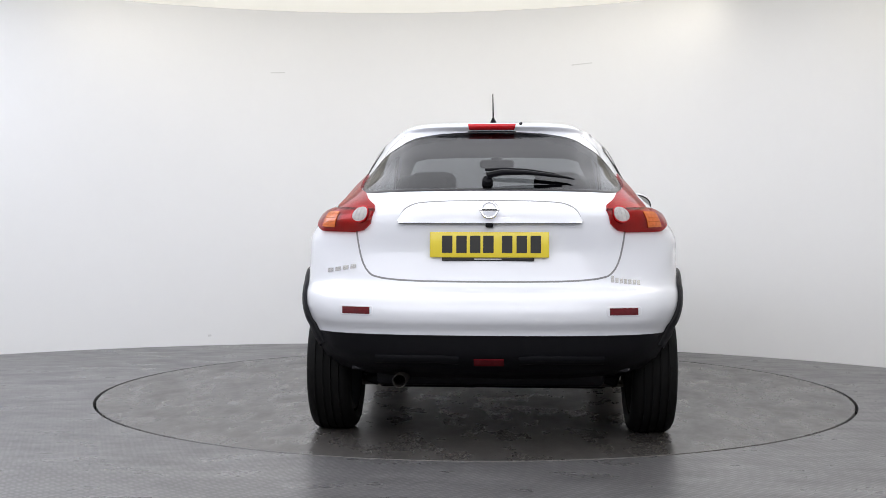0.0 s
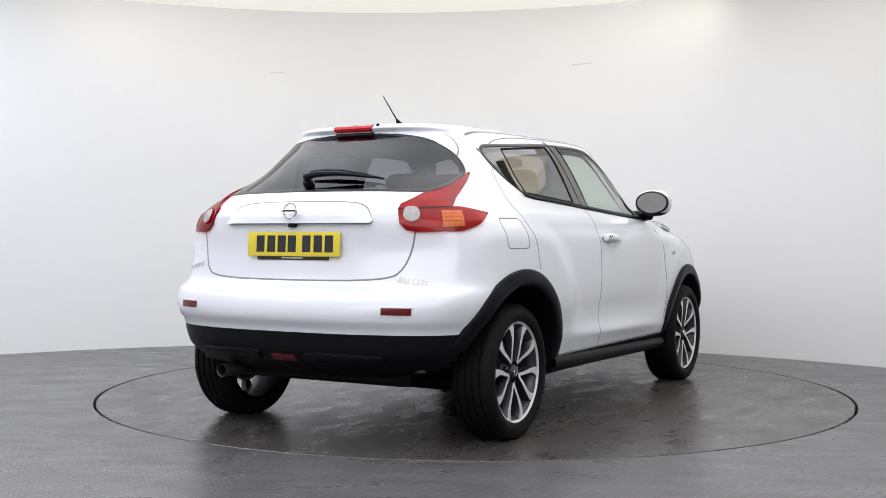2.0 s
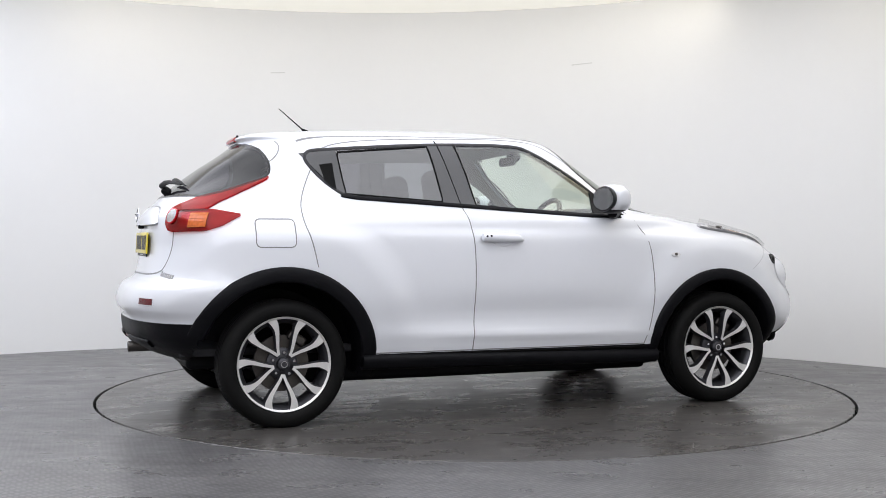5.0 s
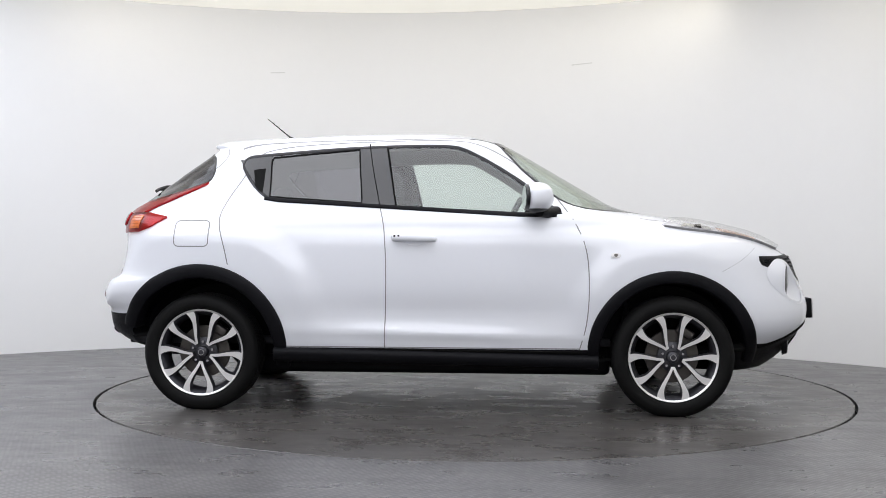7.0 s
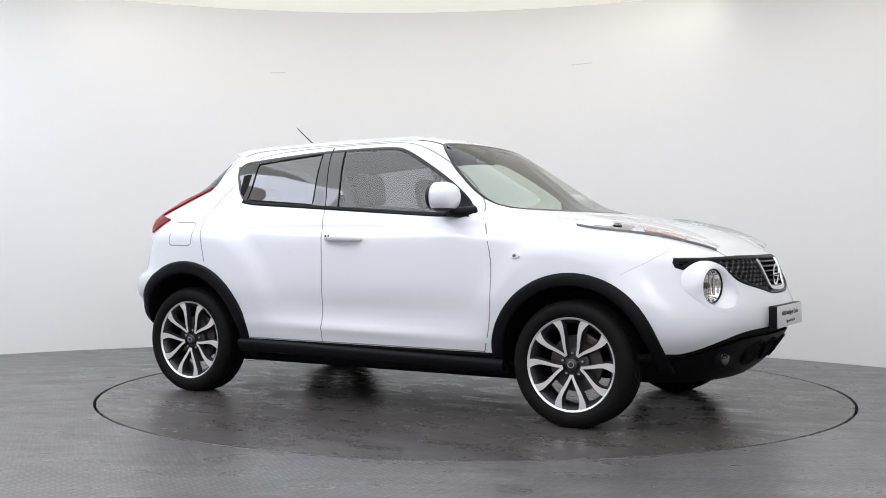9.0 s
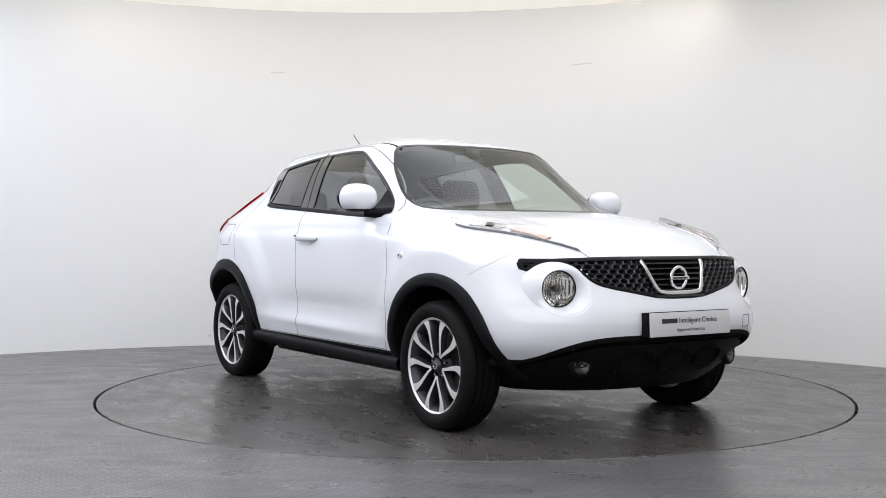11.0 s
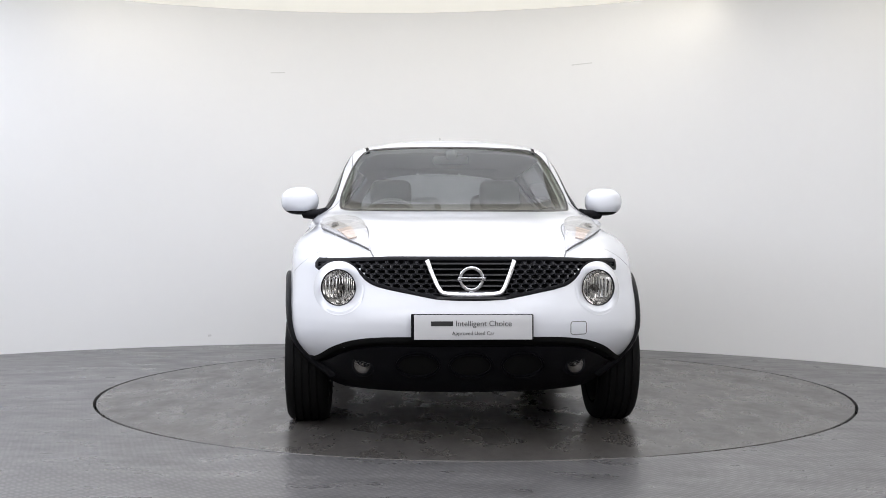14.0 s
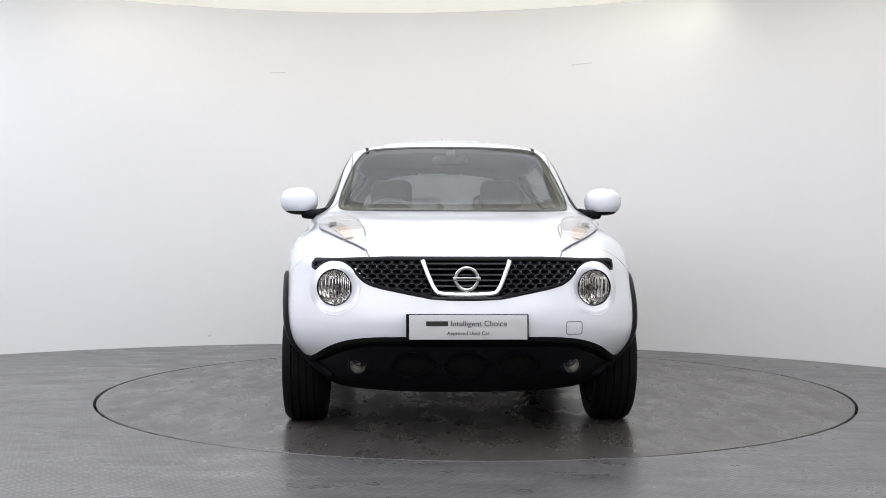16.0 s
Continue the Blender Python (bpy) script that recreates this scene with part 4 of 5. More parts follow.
def emblem(car, m, r, name):
    """Ring with a level bar."""
    b = bmesh.new()
    n, k = 36, 8
    rows = [[m @ Vector((0.004 * math.sin(2 * math.pi * j / k), (r + 0.16 * r * math.cos(2 * math.pi * j / k)) * math.cos(2 * math.pi * i / n),
             (r + 0.16 * r * math.cos(2 * math.pi * j / k)) * math.sin(2 * math.pi * i / n))) for j in range(k)] for i in range(n + 1)]
    grid_faces(b, rows, closed=True)
    bmesh.ops.recalc_face_normals(b, faces=b.faces[:])
    ring = part(name, b, CHROME, car, "chrome ring emblem with a level bar")
    part("bar", rounded_box((0.010, 2.5 * r, 0.34 * r), 0.002, m @ pose(0.004, 0, 0)), CHROME, ring)
    part("bar_inlay", rounded_box((0.004, 1.9 * r, 0.16 * r), 0.001, m @ pose(0.0085, 0, 0)), INK, ring)


def front_end(car):
    # near-black sheet stands in for the unlit space behind the mesh
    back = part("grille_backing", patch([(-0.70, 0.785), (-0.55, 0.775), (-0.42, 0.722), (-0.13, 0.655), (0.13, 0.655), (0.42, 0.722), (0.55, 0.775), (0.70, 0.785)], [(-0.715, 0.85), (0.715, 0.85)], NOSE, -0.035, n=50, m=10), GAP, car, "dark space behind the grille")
    part("grille_edge", strip(soften(GRILLE, 1, True), 0.017, NOSE, 0.0026, 0.035, closed=True, n=160), BLACK, car)
    # open mesh of flat hexagons
    faces = []
    rows_hex = []
    for j in range(-2, 10):
        for i in range(-18, 19):
            cy, cz = 0.045 * (i + 0.5 * (j % 2)), 0.655 + 0.0215 * j
            if abs(cy) > 0.145 + (cz - 0.66) * 0.36 and inside(GRILLE, np.array([cy]), np.array([cz]))[0]:
                rows_hex.append((cy, cz))
    t = np.radians(np.arange(6) * 60 + 30)
    hexes = np.array(rows_hex)
    rad = np.array([(0.0262, 0.0145, -0.006), (0.0200, 0.0098, -0.001), (0.0180, 0.0080, -0.024)])
    hu = hexes[:, 0, None, None] + rad[None, :, 0, None] * np.cos(t)
    hv = hexes[:, 1, None, None] + rad[None, :, 1, None] * np.sin(t)
    pts = NOSE(hu, hv, rad[None, :, 2, None] + 0 * hu).reshape(-1, 3).tolist()
    for h in range(len(hexes)):
        for ring in (0, 6):
            for i in range(6):
                k, base = (i + 1) % 6, 18 * h
                faces.append((base + ring + i, base + ring + k, base + ring + 6 + k, base + ring + 6 + i))
    me = bpy.data.meshes.new("grille_mesh")
    me.from_pydata(pts, [], faces)
    me.materials.append(LATTICE)
    gm = new("grille_mesh", me)
    gm.parent = car
    gm["label"], gm["kind"] = "black plastic honeycomb grille", "stuff"
    for k in range(6):
        z = 0.695 + 0.025 * k
        hw = 0.135 + (z - 0.668) * 0.36
        part("grille_slat", strip([(-hw, z), (hw, z)], 0.008, NOSE, -0.002, 0.03, n=16), GLOSS, car)
    v = [(-0.198, 0.828), (-0.175, 0.77), (-0.145, 0.70), (-0.12, 0.679), (0.12, 0.679), (0.145, 0.70), (0.175, 0.77), (0.198, 0.828)]
    part("grille_chrome", strip(soften(v, 2), 0.021, NOSE, 0.008, 0.02, n=70, rise=0.004), CHROME, car, "chrome V frame of the grille")
    part("grille_chin", strip([(-0.155, 0.665), (0.155, 0.665)], 0.013, NOSE, 0.004, 0.02, n=14), GLOSS, car)
    emblem(car, pose(1.893, 0, 0.750), 0.050, "front_emblem")
    # lower bumper: a near-black sheet for the shaded throat, and the black lip under it
    low = np.array(MOUTH_TOP) - [0, 0.052]
    part("bumper_throat", patch(low - [0, 0.02], np.array(MOUTH_TOP) + [0, 0.004], NOSE, -0.03, n=70, m=6), GAP, car, "dark sheet for the shade in the bumper opening")
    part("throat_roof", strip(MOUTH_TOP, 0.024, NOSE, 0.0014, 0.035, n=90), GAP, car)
    lip = part("front_lip", patch([(-0.74, 0.235), (-0.62, 0.205), (0.62, 0.205), (0.74, 0.235)], soften([(-0.80, 0.31), (-0.68, 0.345), (-0.60, 0.392), (-0.48, 0.432), (-0.3, 0.44), (0.3, 0.44), (0.48, 0.432), (0.60, 0.392), (0.68, 0.345), (0.80, 0.31)], 2), NOSE, -0.014, 0.05, n=80, m=14), BLACK, car, "black plastic lower bumper with three oval intakes")
    for cy in (-0.24, 0, 0.24):
        # flat near-black oval on the lip gives the shade of the hollow
        part("intake", oval_patch(cy, 0.352, 0.092, 0.054, NOSE, -0.0125), GAP, lip, "flat dark oval for the shade in an air intake")
        part("intake_rim", strip(oval(cy, 0.352, 0.096, 0.057), 0.010, NOSE, -0.010, 0.02, closed=True, n=40), BLACK, lip)
    for sgn in (-1, 1):
        x = float(X(0.49, 0.352, 1)) - 0.014
        m = pose(x, sgn * 0.492, 0.352, 0, 0, sgn * 16)
        fog = part("fog_lamp", lathe(bmesh.new(), [(0.036, -0.02), (0.040, 0.004), (0.044, 0.008), (0.050, 0.004), (0.058, -0.02)], 30, "x", m), BLACK, car, "round clear fog lamp")
        part("reflector", lathe(bmesh.new(), [(0.0005, -0.018), (0.012, -0.016), (0.031, -0.004), (0.038, 0.004)], 28, "x", m), STEEL, fog)
        part("bulb", lathe(bmesh.new(), [(0.0005, 0.006), (0.006, 0.003), (0.008, -0.012)], 14, "x", m), STEEL, fog)
        part("glass", lathe(bmesh.new(), [(0.0005, 0.012), (0.02, 0.010), (0.039, 0.005)], 28, "x", m), LAMP_GLASS, fog)
        # round headlamp in a white cowl
        m = pose(LAMP_X, sgn * LAMP_Y, LAMP_Z, 0, 0, sgn * 16)
        t = np.linspace(0, 2 * math.pi, 56, endpoint=False)
        edge = NOSE(sgn * LAMP_Y + (LAMP_HOLE + 0.014) * np.cos(t), LAMP_Z + (LAMP_HOLE + 0.014) * np.sin(t), np.full(56, 0.0018))
        rim = np.array([m @ Vector((0.008, 0.085 * math.cos(a), 0.085 * math.sin(a))) for a in t])
        deep = np.array([m @ Vector((-0.05, 0.083 * math.cos(a), 0.083 * math.sin(a))) for a in t])
        axis = np.array((m.to_3x3() @ Vector((1, 0, 0)))[:])
        rows = [edge]
        for k in (0.25, 0.5, 0.75, 0.9):
            rows.append(edge * (1 - k) + rim * k + axis * 0.007 * math.sin(math.pi * k) ** 0.8)
        b = bmesh.new()
        grid_faces(b, rows + [rim, deep], closed=True)
        bmesh.ops.recalc_face_normals(b, faces=b.faces[:])
        lamp = part("headlamp", b, WHITE, car, "round headlamp in a white cowl")
        part("lamp_ring", lathe(bmesh.new(), [(0.078, -0.01), (0.080, 0.006), (0.0845, 0.009), (0.0845, -0.01)], 48, "x", m), GLOSS, lamp)
        b = lathe(bmesh.new(), [(0.0005, -0.066), (0.020, -0.064), (0.05, -0.048), (0.070, -0.022), (0.080, 0.002)], 40, "x", m)
        part("reflector", b, SILVER, lamp, "faceted silver reflector")
        for k in range(-5, 6):
            half = 0.9 * math.sqrt(max(0.078 ** 2 - (0.0135 * k) ** 2, 1e-6))
            dep = -0.050 + 0.042 * (abs(k) / 5.0) ** 2
            part("reflector_rib", rounded_box((0.012, 0.006, 2 * half), 0.002, m @ pose(dep, 0.0135 * k, 0, 0, 0, 45), 1), SILVER, lamp)
        part("bulb", lathe(bmesh.new(), [(0.0005, -0.012), (0.010, -0.014), (0.016, -0.024), (0.016, -0.06)], 20, "x", m), STEEL, lamp)
        part("glass", lathe(bmesh.new(), [(0.0005, 0.020), (0.03, 0.018), (0.06, 0.012), (0.081, 0.004)], 44, "x", m), LAMP_GLASS, lamp)
        # indicator cluster on top of the wing
        outer = [(1.075, sgn * 0.715), (1.18, sgn * 0.715), (1.30, sgn * 0.69), (1.53, sgn * 0.605), (1.71, sgn * 0.462)]
        inner = [(1.065, sgn * 0.70), (1.15, sgn * 0.59), (1.32, sgn * 0.505), (1.50, sgn * 0.478), (1.715, sgn * 0.453)]
        cl = part("indicator_cluster", patch(soften(outer, 1), soften(inner, 1), on_top, 0.006, 0.02, n=30, m=8), TRAY, car, "clear lamp cluster along the bonnet edge")
        part("lamp_rim", strip(soften(outer, 2), 0.003, on_top, 0.012, 0.012, n=60, rise=0.001), SEAM, cl, "dark edge of the lamp cluster")
        part("indicator_bulb", patch([(1.40, sgn * 0.622), (1.58, sgn * 0.562)], [(1.37, sgn * 0.560), (1.58, sgn * 0.520)], on_top, 0.013, 0.006, n=10, m=5), PALE_AMBER, cl, "pale amber indicator reflector")
        for k in range(4):
            part("lens_rib", strip([(1.405 + 0.045 * k, sgn * (0.618 - 0.015 * k)), (1.385 + 0.048 * k, sgn * (0.562 - 0.010 * k))], 0.004, on_top, 0.015, 0.004, n=6), SILVER, cl)
        part("side_lamp", patch([(1.16, sgn * 0.692), (1.34, sgn * 0.645)], [(1.19, sgn * 0.625), (1.33, sgn * 0.578)], on_top, 0.012, 0.006, n=10, m=5), SILVER, cl, "silvered side lamp bowl")
        part("side_lamp_bulb", lathe(bmesh.new(), [(0.0005, 0.014), (0.014, 0.012), (0.021, 0.004), (0.024, 0.0)], 20, "z", Matrix.Translation(Vector(on_top(np.array([1.26]), np.array([sgn * 0.638]), np.array([0.012]))[0]))), STEEL, cl)
        part("lamp_cover", patch(soften(outer, 1), soften(inner, 1), on_top, 0.032, 0.020, n=30, m=8), LAMP_GLASS, cl)
    part("tow_cover_gap", strip(box_path(0.452, 0.500, 0.528, 0.558, 0.010), 0.004, NOSE, 0.0008, 0.003, closed=True, n=40), SEAM, car)
    # show plate in a black holder
    holder = part("plate_holder", rounded_box((0.035, 0.545, 0.112), 0.004, pose(1.943, 0, 0.541, 0, -2, 0)), BLACK, car, "black plastic plate holder")
    part("show_plate", rounded_box((0.006, 0.525, 0.110), 0.002, pose(1.966, 0.003, 0.540, 0, -2, 0)), PLATE_WHITE, holder, "pale grey dealer show plate with dark lettering")
    face = pose(1.9705, 0.003, 0.540, 0, -2, 0) @ pose(0, 0, 0, 90, 0, 90)
    part("name_bar", rounded_box((0.098, 0.021, 0.001), 0.0003, face @ pose(-0.139, 0.016, 0), 1), INK, holder)
    writing("Intelligent Choice", 0.0352, face @ pose(0.046, 0.0155, 0), INK, holder, "lettering", "dark grey lettering")
    writing("Approved Used Car", 0.023, face @ pose(0.0, -0.027, 0), TRIM, holder, "lettering", "small grey lettering")


def tail_end(car):
    for sgn in (-1, 1):
        tail_light(car, sgn)
        y0, y1 = sgn * 0.52, sgn * 0.645
        ref = part("reflector_recess", strip(box_path(min(y0, y1) - 0.012, 0.600, max(y0, y1) + 0.010, 0.638, 0.006), 0.008, TAIL, 0.001, 0.004, closed=True, n=40), WHITE, car)
        part("rear_reflector", patch([(min(y0, y1), 0.604), (max(y0, y1), 0.604)], [(min(y0, y1), 0.634), (max(y0, y1), 0.634)], TAIL, 0.003, 0.006, n=10, m=4), DARKRED, ref, "dark red bumper reflector")
    part("number_plate", rounded_box((0.008, 0.522, 0.112), 0.003, pose(-2.012, 0.0, 0.906, 0, 3, 0)), YELLOW, car, "yellow rear number plate")
    plate = bpy.data.objects["number_plate"]
    face = pose(-2.0167, 0, 0.906, 0, 3, 0) @ pose(0, 0, 0, 90, 0, -90)
    for k, cx in enumerate((-0.185, -0.122, -0.062, -0.004, 0.078, 0.142, 0.203)):
        part("plate_bar", rounded_box((0.046, 0.076, 0.001), 0.0003, face @ pose(cx, 0.002, 0), 1), INK, plate)
    strip_ob = part("plate_strip", rounded_box((0.008, 0.405, 0.017), 0.002, pose(-2.008, 0.006, 0.843, 0, 3, 0)), INK, plate, "black strip under the plate")
    part("strip_bar", rounded_box((0.001, 0.12, 0.005), 0.0003, pose(-2.0128, 0.006, 0.843, 0, 3, 0), 1), PLATE_WHITE, strip_ob)
    # bulged trim over the plate with the opener under it
    part("tailgate_trim", patch([(-0.40, 1.001), (0.40, 1.001)], soften([(-0.41, 1.012), (-0.375, 1.072), (-0.28, 1.098), (0.28, 1.098), (0.375, 1.072), (0.41, 1.012)], 2), TAIL, 0.022, 0.028, n=50, m=10, off_high=0.002), WHITE, car, "white grip trim over the plate")
    part("trim_gap", strip(soften([(-0.41, 1.006), (-0.378, 1.075), (-0.28, 1.101), (0.28, 1.101), (0.378, 1.075), (0.41, 1.006)], 2), 0.005, TAIL, 0.0012, 0.004, n=70), SEAM, car)
    part("trim_shade", strip([(-0.395, 1.0), (0.395, 1.0)], 0.005, TAIL, 0.020, 0.024, n=30), SEAM, car)
    part("reversing_camera", rounded_box((0.03, 0.034, 0.02), 0.006, pose(-2.016, 0.0, 0.992)), BLACK, car)
    emblem(car, pose(-2.034, 0, 1.058, 0, 0, 180) @ pose(0, 0, 0, 0, -8, 0), 0.035, "rear_emblem")
    part("brake_light", patch([(-0.108, 1.461), (0.108, 1.461)], [(-0.116, 1.484), (0.116, 1.484)], TAIL, 0.004, 0.010, n=16, m=5), BRAKE_RED, car, "red high-level brake light")
    part("washer_nozzle", lathe(bmesh.new(), [(0.0005, 0.012), (0.007, 0.010), (0.008, 0.0)], 12, "x", pose(-1.515, -0.14, 1.487, 0, 0, 180)), BLACK, car)
    b = strip([(-0.115, 1.448), (0.115, 1.448)], 0.012, TAIL, 0.004, 0.004, n=12)
    part("spoiler_underlight", b, GLOSS, car)
    # wiper
    hub = part("rear_wiper", lathe(bmesh.new(), [(0.0005, 0.045), (0.018, 0.042), (0.024, 0.03), (0.026, 0.0)], 20, "x", pose(-1.865, 0.012, 1.178, 0, -35, 180)), BLACK, car, "black rear wiper folded level on the glass")
    p = TAIL(np.array([0.015, -0.05, -0.15, -0.25, -0.33]), np.array([1.182, 1.192, 1.196, 1.194, 1.190]), np.array([0.045, 0.05, 0.045, 0.035, 0.026]))
    part("wiper_arm", tube(bmesh.new(), p, [0.016, 0.014, 0.011, 0.008, 0.006], 8), BLACK, hub)
    p = TAIL(np.array([0.025, -0.06, -0.16, -0.27, -0.375]), np.array([1.222, 1.222, 1.216, 1.205, 1.188]), np.array([0.03, 0.032, 0.03, 0.026, 0.018]))
    part("wiper_blade", tube(bmesh.new(), p, [0.006, 0.010, 0.012, 0.009, 0.004], 8), BLACK, hub)
    # black lower bumper details
    for sgn in (-1, 1):
        part("diffuser_scoop", strip([(sgn * 0.13, 0.405), (sgn * 0.22, 0.412), (sgn * 0.5, 0.405)], 0.034, TAIL, 0.004, 0.01, n=24, rise=0.008), BLACK, car)
    part("rear_fog_lamp", patch([(-0.065, 0.383), (0.065, 0.383)], [(-0.065, 0.412), (0.065, 0.412)], TAIL, 0.006, 0.012, n=10, m=4), DARKRED, car, "dark red rear fog lamp")
    b = lathe(bmesh.new(), [(0.027, -0.25), (0.030, -0.25), (0.031, 0.0), (0.029, 0.003), (0.0265, 0.0), (0.0265, -0.2)], 28, "x", pose(-2.045, 0.392, 0.308, 0, 0, 180))
    part("exhaust_pipe", b, STEEL, car, "short steel exhaust tail pipe")
    part("axle_beam", tube(bmesh.new(), [(-1.46, -0.62, 0.31), (-1.48, -0.4, 0.275), (-1.48, 0.4, 0.275), (-1.46, 0.62, 0.31)], 0.045, 10), BLACK, car, "black rear axle beam")
    part("silencer", rounded_box((0.32, 0.52, 0.14), 0.05, pose(-1.75, 0.12, 0.42)), BLACK, car)
    for sgn in (-1, 1):
        part("suspension_arm", tube(bmesh.new(), [(-1.42, sgn * 0.30, 0.33), (-1.45, sgn * 0.52, 0.29), (-1.42, sgn * 0.66, 0.31)], 0.03, 8), BLACK, car)
    for sgn in (-1, 1):
        link = part("drop_link", rounded_box((0.07, 0.075, 0.07), 0.015, pose(-1.40, sgn * 0.585, 0.245, 20, 10, 0)), BLACK, car, "black suspension mount under the rear axle")
        part("bolt", tube(bmesh.new(), [(-1.40, sgn * 0.53, 0.222), (-1.40, sgn * 0.645, 0.222)], 0.017, 8), STEEL, link)
        part("spring", tube(bmesh.new(), [(-1.38 + 0.045 * math.cos(0.7 * k), sgn * 0.56 + 0.045 * math.sin(0.7 * k), 0.27 + 0.004 * k) for k in range(40)], 0.008, 6), BLACK, link)
    # lettered badges, as plain bars
    for k in range(4):
        yy = 0.735 - 0.037 * k
        part("badge_bar", patch([(yy - 0.026, 0.782 + 0.006 * k), (yy, 0.779 + 0.006 * k)], [(yy - 0.026, 0.800 + 0.006 * k), (yy, 0.797 + 0.006 * k)], TAIL, 0.003, 0.004, n=4, m=3), SILVER_INK, car)
    for k in range(7):
        yy = -0.533 - 0.0195 * k
        hi = 0.770 if k == 0 else 0.762
        part("badge_bar", patch([(yy - 0.014, 0.742 - 0.002 * k), (yy, 0.742 - 0.002 * k)], [(yy - 0.014, hi - 0.002 * k), (yy, hi - 0.002 * k)], TAIL, 0.002, 0.003, n=3, m=3), SILVER_INK, car)


def flanks(car):
    for sgn, place in ((-1, RIGHT), (1, LEFT)):
        ring = np.linspace(0, 2 * math.pi, 20, endpoint=False)
        b = bmesh.new()
        stations = [(-0.378, 0.934, 0.002, 0.010, 0.006), (-0.372, 0.934, 0.016, 0.017, 0.018), (-0.35, 0.934, 0.022, 0.0195, 0.022), (-0.30, 0.933, 0.030, 0.0195, 0.017),
                    (-0.25, 0.932, 0.032, 0.019, 0.014), (-0.20, 0.930, 0.029, 0.018, 0.014), (-0.165, 0.929, 0.020, 0.016, 0.016), (-0.142, 0.928, 0.010, 0.012, 0.012), (-0.136, 0.928, 0.002, 0.006, 0.006)]
        grid_faces(b, [place(np.full(20, hx), hz + rz * np.sin(ring), off + ro * np.cos(ring)) for hx, hz, off, rz, ro in stations], closed=True)
        bmesh.ops.recalc_face_normals(b, faces=b.faces[:])
        h = part("door_handle", b, WHITE, car, "white pull door handle")
        t = np.linspace(0, 2 * math.pi, 40, endpoint=False)
        rows = [place(-0.252 + k * 0.066 * np.cos(t), 0.932 + k * 0.041 * np.sin(t), np.full(40, h)) for k, h in ((1.0, -0.001), (0.97, 0.0022), (0.90, 0.0026), (0.80, 0.0014), (0.55, 0.0012), (0.02, 0.0012))]
        b = bmesh.new()
        grid_faces(b, rows, closed=True)
        bmesh.ops.recalc_face_normals(b, faces=b.faces[:])
        part("handle_dish", b, WHITE, car)
        for dx in (0.0, 0.022):
            q = place(np.array([-0.358 + dx]), np.array([0.936]), np.array([0.043 if dx else 0.041]))[0]
            part("key_button", lathe(bmesh.new(), [(0.0005, 0.004), (0.005, 0.003), (0.0065, 0.0)], 12, "y", Matrix.Translation(Vector(q)) @ pose(0, 0, 0, 0, 0, 0 if sgn > 0 else 180)), GLOSS, h)
        part("hidden_handle", patch([(-1.168, 1.225), (-1.145, 1.198), (-1.118, 1.182)], [(-1.185, 1.312), (-1.15, 1.318), (-1.118, 1.320)], place, 0.0055, 0.004, n=10, m=6), GAP, car, "black handle hidden beside the rear window")
        rp = part("side_repeater", oval_patch(0.808, 0.845, 0.026, 0.0125, place, 0.008, thick=0.01), CLEAR, car, "small oval side repeater lamp")
        part("repeater_bulb", oval_patch(0.808, 0.845, 0.010, 0.008, place, 0.010, n=12), STEEL, rp)
        # near-black strip laid in for the shade along the door bottoms
        part("door_bottom_shade", strip([(-0.96, 0.338), (0.63, 0.330)], 0.014, place, 0.004, 0.01, n=40), GAP, car)
        # door mirror
        m = pose(0.385, sgn * 0.890, 1.150, 0, 0, sgn * -8)
        b = bmesh.new()
        bmesh.ops.create_uvsphere(b, u_segments=40, v_segments=24, radius=1)
        for v in b.verts:
            c = Vector([math.copysign(abs(q) ** 0.82, q) for q in v.co])
            c.x = c.x * 0.095 if c.x > 0 else c.x * 0.055
            v.co = m @ Vector((c.x, c.y * 0.108, c.z * 0.080))
        mir = part("door_mirror", b, [WHITE, BLACK], car, "white door mirror with a black foot")
        for p in mir.data.polygons:
            p.material_index = 1 if p.center.z < 1.092 else 0
        b = lathe(bmesh.new(), [(0.0005, 0.0), (0.8, 0.0), (0.93, 0.0), (1.0, 0.35), (0.97, 0.9)], 40, "x")
        for v in b.verts:
            v.co = m @ Vector((-0.056 + v.co.x * 0.02, v.co.y * 0.100, v.co.z * 0.070))
        part("mirror_rim", b, GLOSS, mir)
        b = lathe(bmesh.new(), [(0.0005, 0.0), (0.5, 0.0), (1.0, 0.0)], 40, "x")
        for v in b.verts:
            v.co = m @ Vector((-0.058, v.co.y * 0.088, v.co.z * 0.060))
        part("mirror_glass", b, CHROME, mir, "silvered mirror glass")
        part("mirror_foot", tube(bmesh.new(), [(0.50, sgn * 0.735, 1.075), (0.46, sgn * 0.79, 1.070), (0.41, sgn * 0.86, 1.074)], [0.034, 0.03, 0.026], 12), BLACK, mir)
        part("mirror_sail", patch([(0.33, 1.066), (0.53, 1.066)], [(0.36, 1.205), (0.40, 1.175)], place, 0.005, 0.006, n=8, m=6), BLACK, car, "black mirror corner panel")
    part("fuel_flap_gap", strip(box_path(-1.565, 0.888, -1.372, 1.027), 0.0055, RIGHT, 0.0008, 0.003, closed=True, n=70), SEAM, car, "outline of the fuel flap")
    part("aerial", tube(bmesh.new(), [(-1.115, 0, 1.55), (-1.256, 0, 1.666)], [0.0042, 0.0025], 8), BLACK, car, "short black roof aerial")
    part("aerial_foot", tube(bmesh.new(), [(-1.08, 0, 1.522), (-1.10, 0, 1.538), (-1.122, 0, 1.556)], [0.024, 0.016, 0.006], 12), BLACK, car)


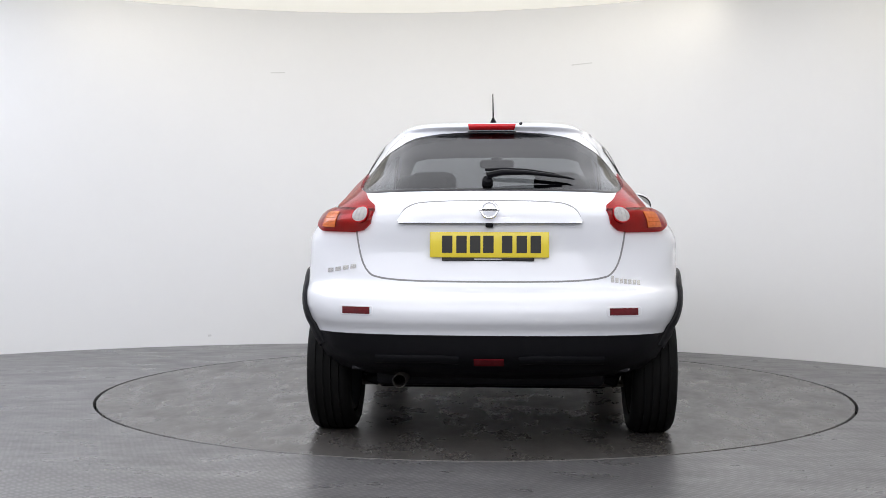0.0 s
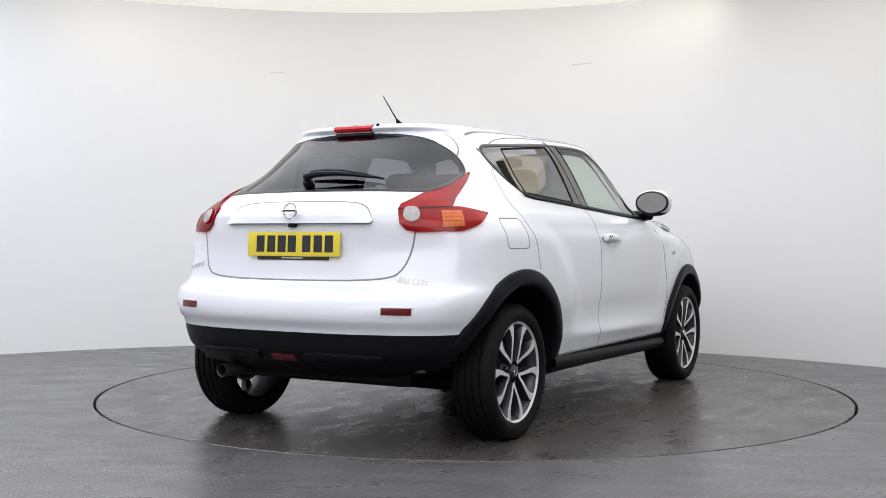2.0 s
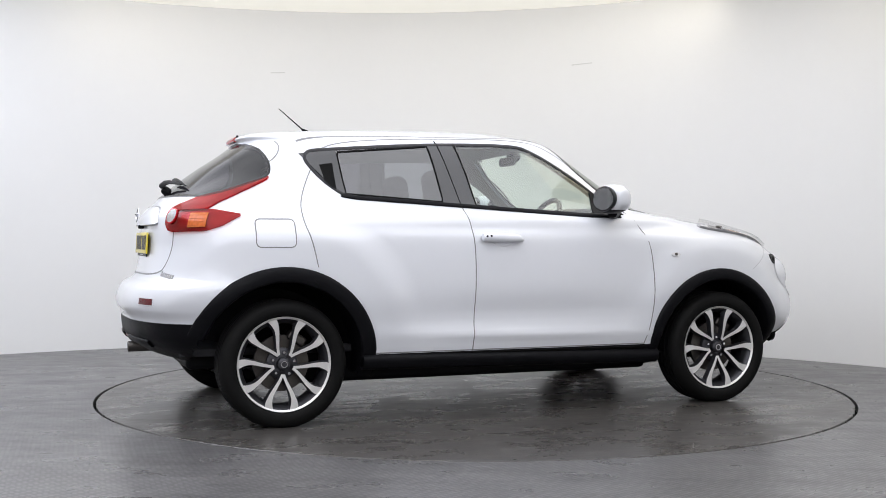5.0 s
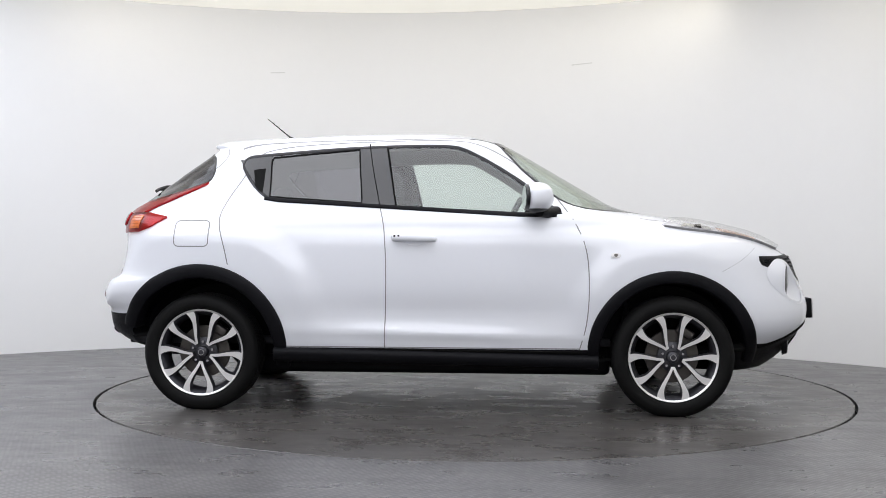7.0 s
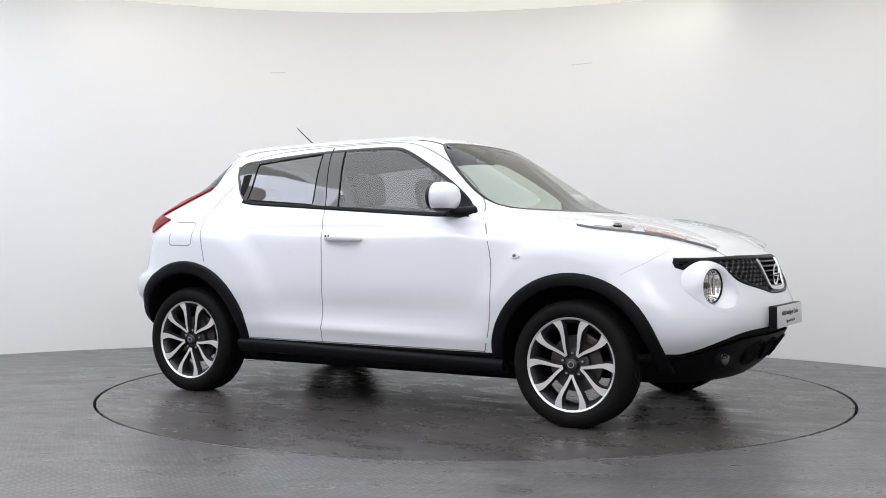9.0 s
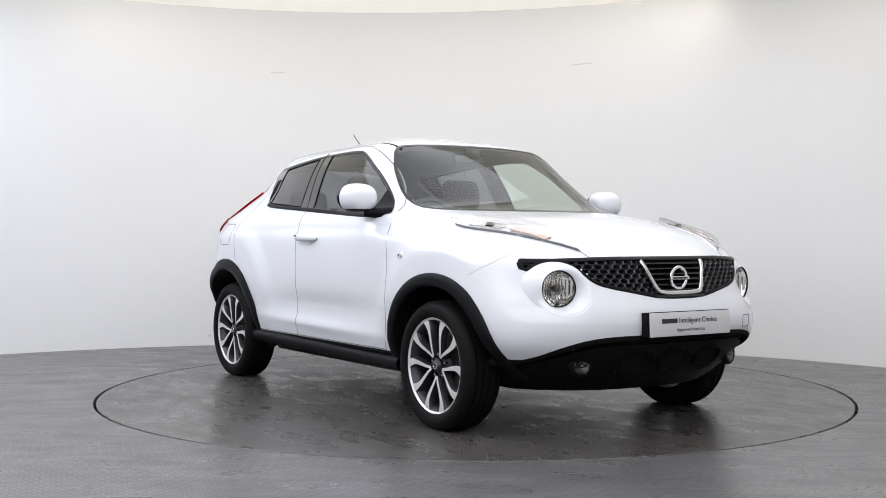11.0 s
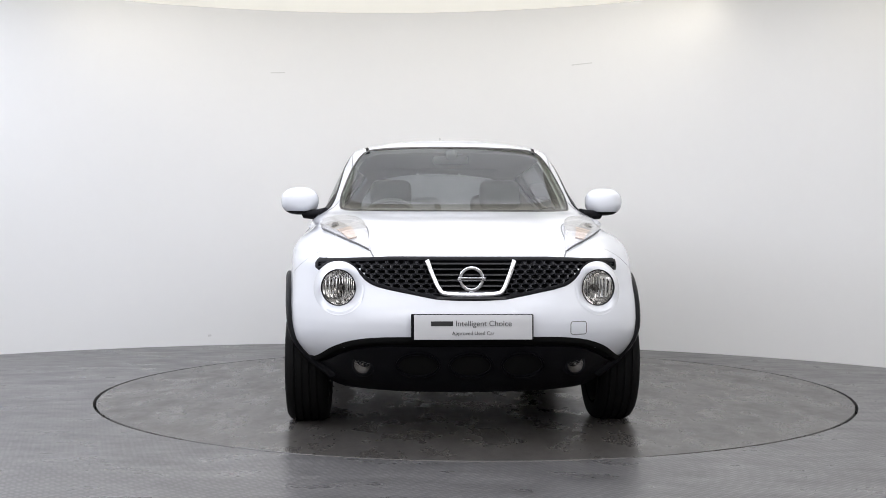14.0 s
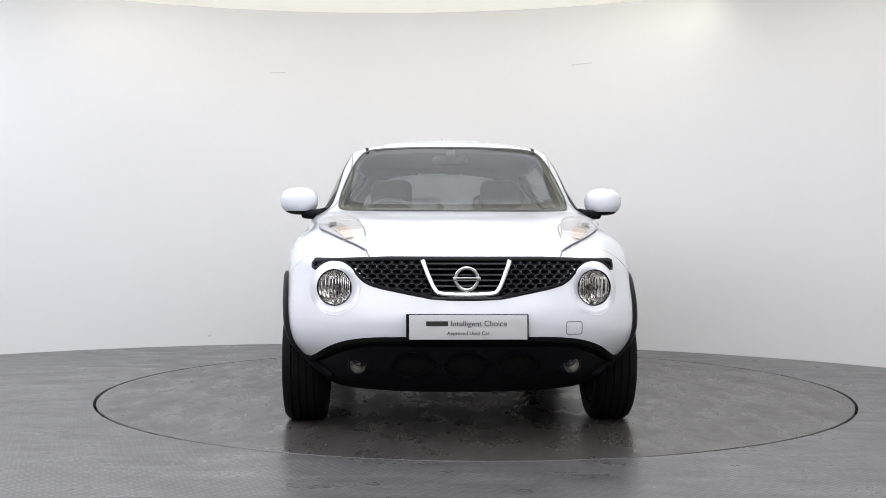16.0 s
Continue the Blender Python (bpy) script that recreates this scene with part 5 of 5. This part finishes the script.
def seat(car, cx, cy, wide, top, rest):
    s = new("seat")
    s.parent = car
    s["label"] = "dark cloth car seat"
    part("cushion", rounded_box((0.50, wide, 0.16), 0.05, pose(cx + 0.22, cy, 0.60, 0, -8, 0)), CLOTH, s)
    part("backrest", rounded_box((0.15, wide, top - 0.58), 0.06, pose(cx - 0.06, cy, (top + 0.60) / 2, 0, -14, 0)), CLOTH, s)
    for hy in rest:
        part("headrest", rounded_box((0.11, 0.27, 0.20), 0.055, pose(cx - 0.155, cy + hy, top + 0.105, 0, -10, 0)), CLOTH, s)
        for k in (-1, 1):
            part("headrest_post", tube(bmesh.new(), [(cx - 0.14, cy + hy + 0.05 * k, top - 0.03), (cx - 0.15, cy + hy + 0.05 * k, top + 0.05)], 0.006, 6), CHROME, s)


def cabin(car):
    seat(car, -0.28, -0.36, 0.50, 1.115, (0.0,))
    seat(car, -0.28, 0.36, 0.50, 1.115, (0.0,))
    seat(car, -1.08, 0.0, 1.16, 1.05, (-0.36, 0.36))
    part("dashboard", rounded_box((0.50, 1.30, 0.28), 0.07, pose(0.60, 0, 0.92, 0, 4, 0)), TRIM, car, "dark grey dashboard")
    part("instrument_hood", rounded_box((0.20, 0.36, 0.08), 0.035, pose(0.44, -0.36, 1.065)), TRIM, car)
    m = pose(0.22, -0.36, 1.0, 0, -62, 0)
    b = bmesh.new()
    rows = [[m @ Vector(((0.178 + 0.015 * math.cos(2 * math.pi * j / 10)) * math.cos(2 * math.pi * i / 40), (0.178 + 0.015 * math.cos(2 * math.pi * j / 10)) * math.sin(2 * math.pi * i / 40),
             0.015 * math.sin(2 * math.pi * j / 10))) for j in range(10)] for i in range(41)]
    grid_faces(b, rows, closed=True)
    bmesh.ops.recalc_face_normals(b, faces=b.faces[:])
    sw = part("steering_wheel", b, TRIM, car, "grey leather steering wheel")
    part("wheel_boss", rounded_box((0.14, 0.16, 0.05), 0.02, m @ pose(0, 0, -0.01)), TRIM, sw)
    for a in (0, 120, 240):
        part("wheel_spoke", rounded_box((0.17, 0.035, 0.014), 0.005, m @ pose(0, 0, 0, 0, 0, a + 180) @ pose(0.09, 0, -0.005)), ALLOY_DARK, sw)
    part("cabin_floor", rounded_box((2.7, 1.25, 0.04), 0.01, pose(-0.55, 0, 0.36)), CLOTH, car)
    part("engine_bulkhead", rounded_box((0.03, 1.30, 0.62), 0.01, pose(0.88, 0, 0.70)), BLACK, car)
    part("cabin_mirror", rounded_box((0.03, 0.22, 0.055), 0.02, pose(0.17, 0.0, 1.405)), TRIM, car, "black interior mirror")
    part("mirror_stalk", rounded_box((0.08, 0.07, 0.05), 0.02, pose(0.21, 0.0, 1.44, 0, 30, 0)), TRIM, car)
    part("parcel_shelf", rounded_box((0.42, 1.05, 0.025), 0.01, pose(-1.50, 0, 1.075)), TRIM, car)
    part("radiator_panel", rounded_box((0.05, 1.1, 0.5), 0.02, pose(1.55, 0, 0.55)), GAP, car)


def fit_details(car):
    seams(car)
    front_end(car)
    tail_end(car)
    flanks(car)
    cabin(car)


car = build_car()


def motions():
    rows_car, rows_table = [], []
    for t, a in TURN:
        r = radians(a)
        rows_car.append((t, pose(TABLE.x - OFFSET * math.sin(r), TABLE.y + OFFSET * math.cos(r), 0, 0, 0, a)))
        rows_table.append((t, pose(TABLE.x, TABLE.y, 0, 0, 0, a)))
    walk(car, rows_car)
    walk(turntable, rows_table)


motions()
